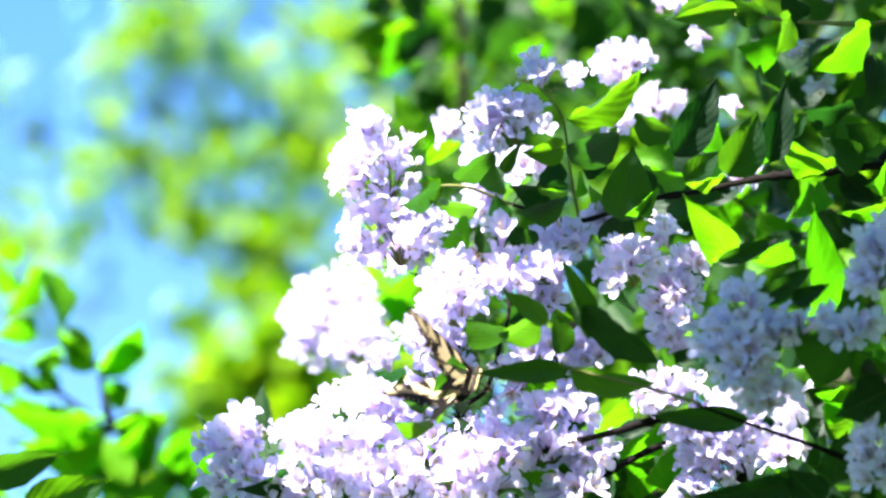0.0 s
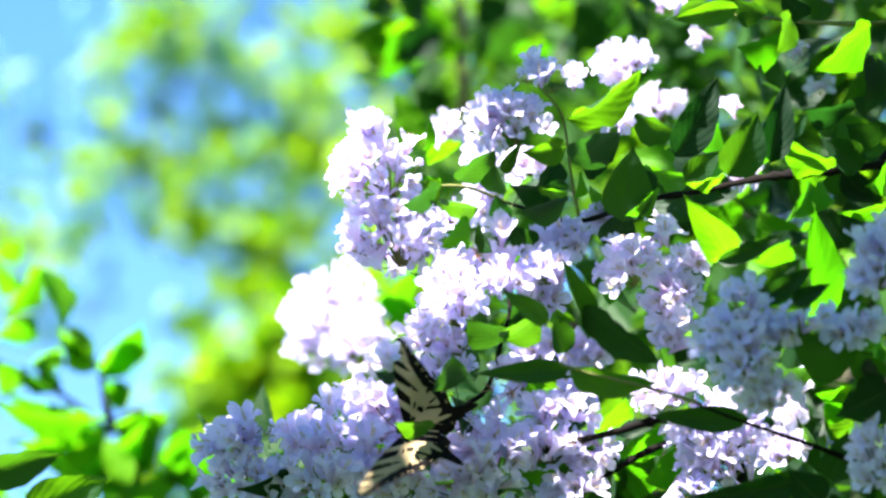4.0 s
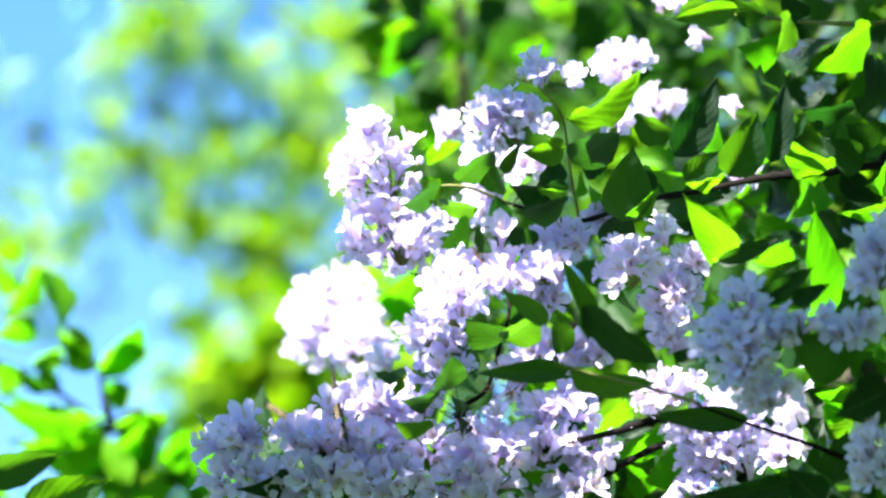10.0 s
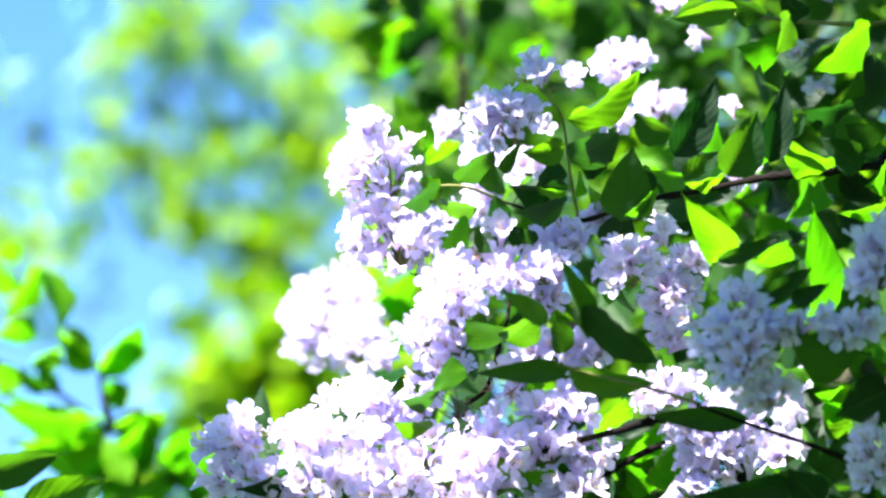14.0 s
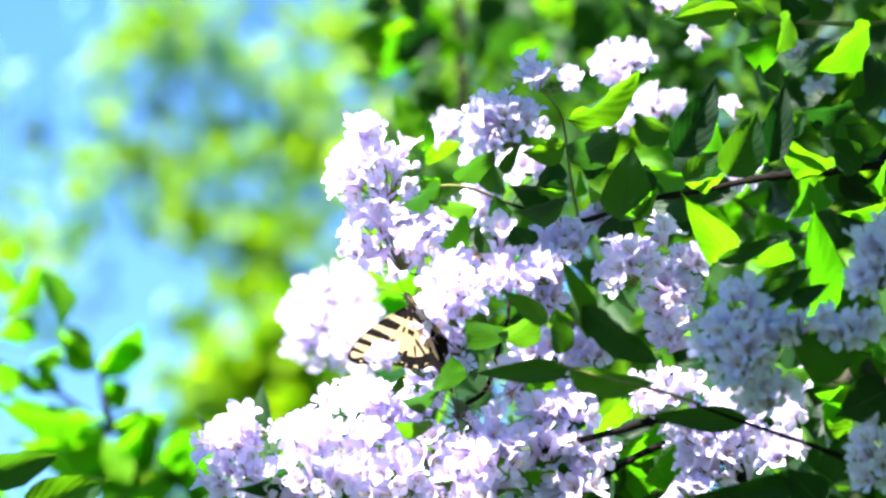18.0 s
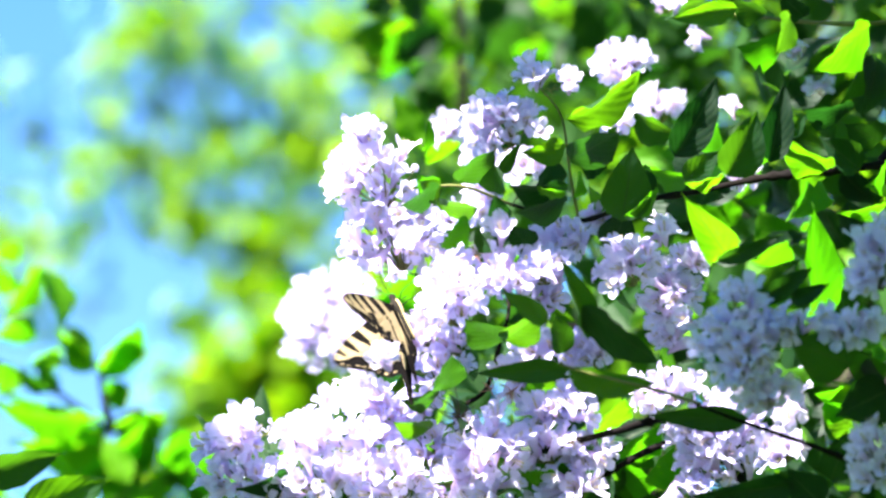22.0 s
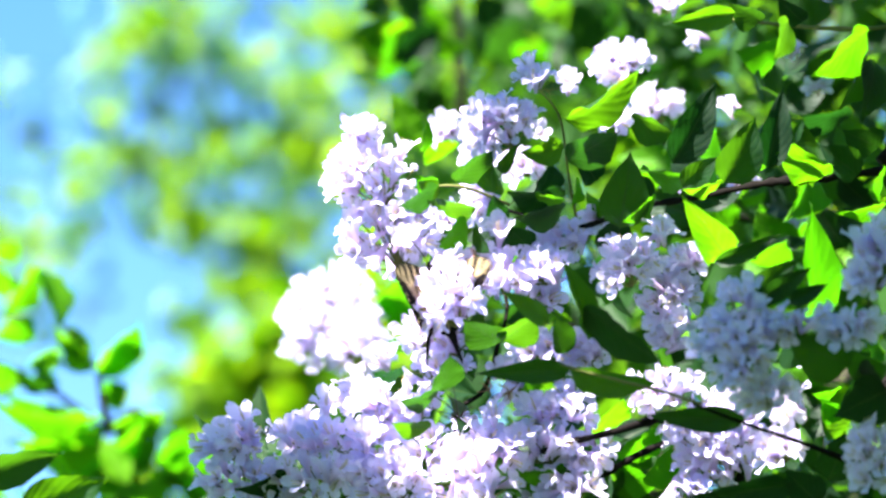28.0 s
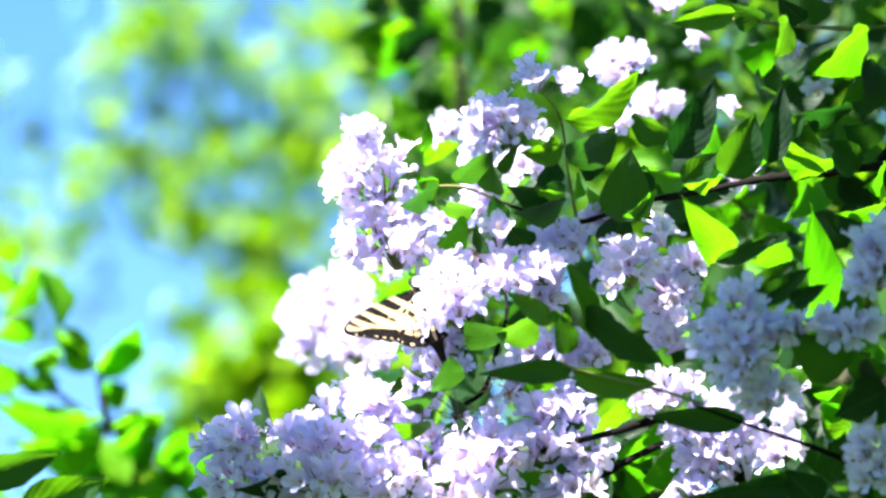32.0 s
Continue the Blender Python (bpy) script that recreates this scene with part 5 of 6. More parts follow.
# unseen trees added round the shrub to dim and tint the light from the sky
def unseen_tree(spot, height, wide, seed):
    r = random.Random(seed)
    clumps = []
    for _ in range(64):
        a, k = r.uniform(0, 6.28), r.random() ** 0.5
        z = r.uniform(0.22, 1.0)
        k *= wide * (0.35 + 0.65 * math.sin(math.pi * min(1, 0.15 + z * 0.85)))
        clumps.append(((spot[0] + k * math.cos(a), spot[1] + k * math.sin(a), height * z), 0.55, 13))
    return tree(spot, height * 0.9, "tall full green tree, unseen, added to close off sky light", clumps, seed, 0.22, SHADED_FOLIAGE)


for i, (x, y, h, w) in enumerate(((4.2, -0.5, 10.0, 2.8), (3.0, -4.5, 10.0, 2.9), (4.8, 4.2, 9.0, 2.6), (0.2, -5.6, 9.0, 2.5), (-4.6, -6.2, 4.5, 1.6), (-6.0, -1.0, 4.5, 1.7), (-5.2, 3.4, 6.0, 1.6))):
    unseen_tree((x, y, 0), h, w, 40 + i)


# ---------------- butterfly ----------------
def smooth_line(stops, a):
    """A smooth value between (place, value) stops."""
    for i in range(len(stops) - 1):
        a1, v1 = stops[i]
        a2, v2 = stops[i + 1]
        if a <= a2:
            t = (a - a1) / (a2 - a1)
            m1 = 0.0 if i == 0 else (v2 - stops[i - 1][1]) / (a2 - stops[i - 1][0]) * (a2 - a1)
            m2 = 0.0 if i + 2 == len(stops) else (stops[i + 2][1] - v1) / (stops[i + 2][0] - a1) * (a2 - a1)
            if i == 0:
                m1 = v2 - v1
            return v1 * (2 * t ** 3 - 3 * t * t + 1) + m1 * (t ** 3 - 2 * t * t + t) + v2 * (3 * t * t - 2 * t ** 3) + m2 * (t ** 3 - t * t)
    return stops[-1][1]


def wing_mesh(name, side, fan, reach, marks, root):
    """A wing as a fan of fine cells round its root. fan: its first and last angle; reach: its outline; marks: how black a point is."""
    rows, cols = 46, 64
    verts, faces, bars = [], [], []
    for i in range(rows + 1):
        u = 0.03 + 0.97 * i / rows
        for j in range(cols + 1):
            a = j / cols
            ang = radians(fan[0] + (fan[1] - fan[0]) * a)
            full = smooth_line(reach, a)
            x, y = root[0] + full * u * math.cos(ang), root[1] + full * u * math.sin(ang)
            z = 0.35 * math.sin(a * 40) * u * 0.3 + 0.8 * math.sin(u * 2.6)
            verts.append((side * x / 1000, y / 1000, z / 1000))
            bars.append(marks(x, y, u, a, full))
    for i in range(rows):
        for j in range(cols):
            k = i * (cols + 1) + j
            q = (k, k + 1, k + cols + 2, k + cols + 1)
            faces.append(q if side < 0 else q[::-1])
    me = mesh_from(name, verts, faces, WING)
    at = me.attributes.new("bars", "FLOAT", "POINT")
    at.data.foreach_set("value", bars)
    return me


def soft_step(v, edge, width):
    return max(0.0, min(1.0, (v - edge) / width + 0.5))


def fore_marks(x, y, u, a, full):
    ang = 12 - 62 * a
    r = full * u
    d = full - r
    along, back = r * math.cos(radians(ang + 29)), -r * math.sin(radians(ang - 6))
    band = 1.8 + 6.0 * soft_step(a, 0.30, 0.14)
    m = 1 - soft_step(d, band, 0.8)
    # thin pale line inside the dark margin
    if 1.7 < d < 2.4 and abs((a * 11) % 1 - 0.5) < 0.24 and a > 0.3:
        m = 0.0
    for at, wide, long in ((6.0, 2.9, 55.0), (14.5, 2.5, 17.0), (22.0, 2.2, 12.5), (28.5, 1.9, 10.0), (34.0, 1.5, 8.5)):
        w = wide * (1 - 0.85 * min(max(back, 0) / long, 1.0) ** 1.4)
        if back < long:
            m = max(m, 1 - soft_step(abs(along - at), w, 0.8))
    vein = (a * 11) % 1
    if u > 0.5 and a > 0.25:
        m = max(m, 0.62 * (1 - soft_step(min(vein, 1 - vein), 0.028, 0.04)))
    return max(m, 1 - soft_step(r, 3.0, 1.0))


def hind_marks(x, y, u, a, full):
    m = soft_step(full * u, full - 6.5 - 11 * soft_step(a, 0.66, 0.06) * (1 - soft_step(a, 0.79, 0.06)), 1.0)
    d = full * (1 - u)
    if 1.3 < d < 2.2 and abs((a * 8) % 1 - 0.5) < 0.2 and (a < 0.6 or a > 0.8):
        m = 0.0
    m = max(m, 1 - soft_step(abs(x - 4.0), 1.6, 0.8))
    m = max(m, 0.9 * (1 - soft_step(abs(x - 11 + 0.18 * y), 0.8, 0.7)) * (y < -6))
    return max(m, soft_step(a, 0.95, 0.03))


def body_mesh():
    """Head, furry thorax and tapering abdomen, with pale side stripes."""
    prof = [(-17, 0.3), (-15.5, 1.1), (-12, 1.6), (-8, 1.9), (-4, 1.8), (-3, 1.5), (-1, 2.3), (2, 2.7), (5, 2.2), (6.2, 1.4), (7, 1.7), (8.3, 1.5), (9.2, 0.5)]
    verts, faces = [], []
    n = 12
    for i, (y, rad) in enumerate(prof):
        for k in range(n):
            w = 2 * math.pi * k / n
            f = 1 + 0.05 * math.sin(7 * k + 3 * i)
            verts.append((rad * f * math.cos(w) / 1000, y / 1000, rad * f * math.sin(w) / 1000))
    for i in range(len(prof) - 1):
        for k in range(n):
            q = (k + 1) % n
            faces.append((i * n + k, i * n + q, (i + 1) * n + q, (i + 1) * n + k))
    faces += [tuple(range(n))[::-1], tuple((len(prof) - 1) * n + k for k in range(n))]
    me = mesh_from("body", verts, faces, FUZZ)
    me.materials.append(STRIPE)
    for p in me.polygons:
        c = p.center
        if len(p.vertices) == 4 and -0.0010 < c.z < -0.0002 and -0.0165 < c.y < 0.004:
            p.material_index = 1
    return me


butterfly = thing("butterfly", (0.0145, 1.9477, 1.9583), "cream-yellow swallowtail butterfly with black bars among the flowers", "butterfly")
part("body", body_mesh(), butterfly, None, "black furry body with cream side stripes")
FORE = [(0, 10), (0.05, 22), (0.11, 35), (0.17, 42.5), (0.23, 44.8), (0.30, 43.5), (0.45, 38.5), (0.65, 34.5), (0.85, 32), (1, 29)]
HIND = [(0, 29), (0.25, 31.5), (0.5, 31), (0.63, 29.5), (0.67, 33), (0.70, 42), (0.72, 45), (0.74, 42.5), (0.77, 33), (0.81, 28), (0.9, 26), (1, 21)]
WINGS = {}
for side in (-1, 1):
    hind = part("hindwing", wing_mesh("hindwing", side, (-8, -92), HIND, hind_marks, (1.2, 0.0)), butterfly, None, "cream hindwing with black scalloped edge and tail")
    fore = part("forewing", wing_mesh("forewing", side, (12, -50), FORE, fore_marks, (1.2, 3.0)), butterfly, None, "cream forewing with black tiger bars")
    WINGS[side] = (fore, hind)
    line = [Vector((side * 0.0006, 0.0085, 0.0008)), Vector((side * 0.004, 0.015, 0.003)), Vector((side * 0.008, 0.0205, 0.0032))]
    v, f = join_data([tube_data(curve_points(line, 4), 0.00022, 0.0002, 5), tube_data([line[2], line[2] + Vector((side * 0.0010, 0.0013, 0.0))], 0.0003, 0.0006, 6)])
    part("antenna", mesh_from("antenna", v, f, FUZZ), butterfly)
    for k in range(3):
        y0 = 0.004 - 0.003 * k
        line = [Vector((side * 0.0015, y0, -0.0015)), Vector((side * 0.006, y0 + 0.003 - 0.003 * k, -0.004)), Vector((side * 0.0075, y0 + 0.005 - 0.005 * k, -0.011))]
        part("leg", mesh_from("leg", *tube_data(curve_points(line, 3), 0.0003, 0.00018, 5), FUZZ), butterfly)


# ---------------- movement ----------------
def perch(spot, head, back):
    """The butterfly's pose: where its thorax is, where its head points and where its back faces."""
    y = Vector(head).normalized()
    z = Vector(back)
    z = (z - y * z.dot(y)).normalized()
    return Matrix.Translation(spot) @ Matrix((y.cross(z), y, z)).transposed().to_4x4()


def flap(side, degrees):
    """A wing's pose on the body: raised by that many degrees from flat."""
    return pose(0, 0, 0, 0, -side * degrees, 0)


def stirred(ob, rows):
    """Shifts of a swaying part from its rest, in tenths of a millimetre to the right and up, time by time."""
    rest = ob.matrix_basis.copy()
    walk(ob, [(t, Matrix.Translation((x / 10000, 0, z / 10000)) @ rest) for t, x, z in rows])


def motions():
    """All that moves: the butterfly with its wings, and what the wind and its landings stir."""
    walk(butterfly, [
        (0, perch((0.0156, 1.8895, 1.9456), (0.11, 0.77, 0.62), (-0.89, -0.20, 0.40))),
        (0.3, perch((0.0141, 1.8971, 1.9459), (0.11, 0.77, 0.62), (-0.89, -0.20, 0.40))),
        (0.5, perch((0.0042, 1.9048, 1.9362), (-0.80, 0.44, 0.42), (-0.34, -0.90, 0.28))),
        (0.75, perch((-0.0036, 1.9122, 1.9324), (-0.80, 0.44, 0.42), (-0.34, -0.90, 0.28))),
        (1, perch((-0.0097, 1.9190, 1.9308), (-0.80, 0.44, 0.42), (-0.34, -0.90, 0.28))),
        (1.5, perch((-0.0110, 1.9185, 1.9356), (-0.80, 0.18, 0.57), (-0.10, -0.98, 0.17))),
        (2, perch((-0.0143, 1.9204, 1.9312), (-0.76, 0.45, 0.48), (-0.41, -0.89, 0.19))),
        (2.5, perch((-0.0185, 1.9215, 1.9297), (-0.86, 0.34, 0.37), (-0.30, -0.94, 0.16))),
        (3, perch((-0.0142, 1.9228, 1.9279), (-0.79, 0.57, 0.22), (-0.55, -0.82, 0.14))),
        (4, perch((-0.0148, 1.9239, 1.9270), (-0.79, 0.57, 0.22), (-0.55, -0.82, 0.14))),
        (4.5, perch((-0.0210, 1.9343, 1.9285), (-0.79, 0.57, 0.22), (-0.55, -0.82, 0.14))),
        (5, perch((-0.0249, 1.9347, 1.9286), (-0.75, 0.32, 0.58), (-0.36, -0.93, 0.06))),
        (5.5, perch((-0.0298, 1.9351, 1.9285), (-0.75, 0.32, 0.58), (-0.36, -0.93, 0.06))),
        (6, perch((-0.0325, 1.9307, 1.9295), (-0.57, 0.56, 0.60), (-0.55, -0.81, 0.23))),
        (6.5, perch((-0.0384, 1.9459, 1.9264), (-0.57, 0.56, 0.60), (-0.55, -0.81, 0.23))),
        (7, perch((-0.0462, 1.9943, 1.9370), (-0.57, 0.56, 0.60), (-0.55, -0.81, 0.23))),
        (7.5, perch((-0.0471, 1.9717, 1.9307), (-0.53, 0.54, 0.65), (-0.48, -0.83, 0.30))),
        (8, perch((-0.0464, 1.9721, 1.9293), (-0.53, 0.54, 0.65), (-0.48, -0.83, 0.30))),
        (8.5, perch((-0.0482, 1.9718, 1.9302), (-0.44, 0.56, 0.71), (-0.43, -0.82, 0.38))),
        (9, perch((-0.0507, 1.9702, 1.9361), (-0.25, 0.73, 0.63), (-0.29, -0.68, 0.68))),
        (9.5, perch((-0.0463, 1.9717, 1.9306), (-0.40, 0.62, 0.68), (-0.29, -0.79, 0.55))),
        (10, perch((-0.0500, 1.9720, 1.9298), (-0.25, 0.71, 0.66), (-0.38, -0.69, 0.61))),
        (10.5, perch((-0.0463, 1.9715, 1.9314), (-0.46, 0.68, 0.57), (-0.34, -0.73, 0.59))),
        (11, perch((-0.0618, 1.9718, 1.9302), (-0.37, 0.62, 0.69), (-0.38, -0.78, 0.50))),
        (11.5, perch((-0.0778, 1.9733, 1.9248), (-0.46, 0.58, 0.67), (-0.46, -0.80, 0.38))),
        (12, perch((-0.0841, 1.9645, 1.8825), (-0.46, 0.58, 0.67), (-0.46, -0.80, 0.38))),
        (13, perch((-0.0827, 2.0004, 1.8757), (-0.46, 0.58, 0.67), (-0.46, -0.80, 0.38))),
        (14.5, perch((-0.0610, 2.0030, 1.8790), (-0.59, 0.08, 0.80), (-0.55, -0.76, -0.34))),
        (15.3, perch((-0.0326, 1.9217, 1.9009), (-0.59, 0.08, 0.80), (-0.55, -0.76, -0.34))),
        (15.9, perch((-0.0169, 1.9199, 1.9464), (-0.59, 0.08, 0.80), (-0.55, -0.76, -0.34))),
        (16.5, perch((-0.0106, 1.9210, 1.9800), (-0.58, 0.08, 0.81), (-0.56, -0.76, -0.32))),
        (17, perch((-0.0138, 1.9211, 1.9799), (-0.59, 0.08, 0.80), (-0.55, -0.76, -0.34))),
        (17.5, perch((-0.0097, 1.9207, 1.9818), (-0.70, 0.22, 0.67), (-0.56, -0.76, -0.33))),
        (18, perch((-0.0118, 1.9195, 1.9859), (-0.67, -0.10, 0.73), (-0.41, -0.78, -0.48))),
        (18.5, perch((-0.0098, 1.9191, 1.9873), (-0.56, 0.13, 0.82), (-0.58, -0.77, -0.27))),
        (19, perch((-0.0146, 1.8733, 1.9679), (-0.72, 0.47, 0.51), (-0.69, -0.43, -0.58))),
        (19.5, perch((-0.0101, 1.8739, 1.9654), (-0.72, 0.47, 0.51), (-0.69, -0.43, -0.58))),
        (20, perch((-0.0147, 1.8723, 1.9714), (-0.57, 0.73, 0.39), (-0.72, -0.21, -0.66))),
        (20.5, perch((-0.0140, 1.8717, 1.9735), (-0.62, 0.65, 0.44), (-0.63, -0.09, -0.77))),
        (21, perch((-0.0045, 2.0295, 2.0049), (-0.62, 0.65, 0.44), (-0.63, -0.09, -0.77))),
        (21.25, perch((-0.0128, 1.8916, 1.9717), (-0.64, 0.30, 0.71), (-0.75, -0.04, -0.66))),
        (21.5, perch((-0.0170, 1.9009, 1.9794), (-0.64, 0.30, 0.71), (-0.75, -0.04, -0.66))),
        (22, perch((-0.0203, 1.9103, 1.9822), (-0.43, 0.14, 0.89), (-0.87, -0.34, -0.37))),
        (22.5, perch((-0.0188, 1.9118, 1.9765), (-0.49, 0.60, 0.64), (-0.80, -0.60, -0.05))),
        (23, perch((-0.0070, 1.9410, 1.9816), (-0.49, 0.60, 0.64), (-0.80, -0.60, -0.05))),
        (24, perch((-0.0092, 1.9396, 1.9888), (-0.60, 0.05, 0.80), (-0.42, -0.87, -0.26))),
        (24.5, perch((-0.0109, 1.9106, 1.9811), (-0.66, 0.31, 0.68), (-0.61, -0.75, -0.25))),
        (25, perch((-0.0181, 1.9115, 1.9776), (-0.81, 0.09, 0.58), (-0.41, -0.79, -0.46))),
        (25.5, perch((-0.0206, 1.9388, 1.9916), (-0.03, -0.03, 1.00), (-0.51, -0.86, -0.05))),
        (26, perch((-0.0185, 1.9330, 2.0016), (-0.03, -0.03, 1.00), (-0.51, -0.86, -0.05))),
        (26.5, perch((-0.0131, 1.9281, 2.0086), (-0.14, -0.08, 0.99), (-0.24, -0.97, -0.11))),
        (27, perch((-0.0104, 1.9241, 2.0117), (-0.14, -0.08, 0.99), (-0.24, -0.97, -0.11))),
        (27.5, perch((-0.0090, 1.9214, 2.0101), (-0.14, -0.08, 0.99), (-0.24, -0.97, -0.11))),
        (28, perch((-0.0045, 1.9242, 2.0000), (-0.10, -0.14, 0.98), (-0.05, -0.99, -0.15))),
        (28.5, perch((-0.0037, 1.9236, 2.0019), (-0.10, -0.14, 0.98), (-0.05, -0.99, -0.15))),
        (29, perch((-0.0037, 1.9232, 2.0035), (-0.25, -0.06, 0.97), (0.53, -0.84, 0.08))),
        (29.5, perch((-0.0011, 1.9230, 2.0045), (-0.25, -0.06, 0.97), (0.53, -0.84, 0.08))),
        (30, perch((-0.0060, 1.9231, 2.0040), (-0.17, -0.13, 0.98), (0.72, -0.69, 0.03))),
        (30.5, perch((-0.0087, 1.9248, 1.9975), (-0.31, -0.12, 0.94), (0.68, -0.73, 0.13))),
        (31, perch((-0.0070, 1.9237, 2.0018), (-0.24, -0.36, 0.90), (0.44, -0.87, -0.23))),
        (31.2, perch((-0.0107, 1.9249, 1.9974), (-0.44, -0.38, 0.82), (0.18, -0.92, -0.33))),
        (31.5, perch((-0.0080, 1.9240, 2.0006), (-0.21, -0.34, 0.91), (0.59, -0.79, -0.16))),
        (32, perch((-0.0094, 1.9256, 1.9946), (-0.62, 0.16, 0.77), (0.30, -0.85, 0.43))),
    ])
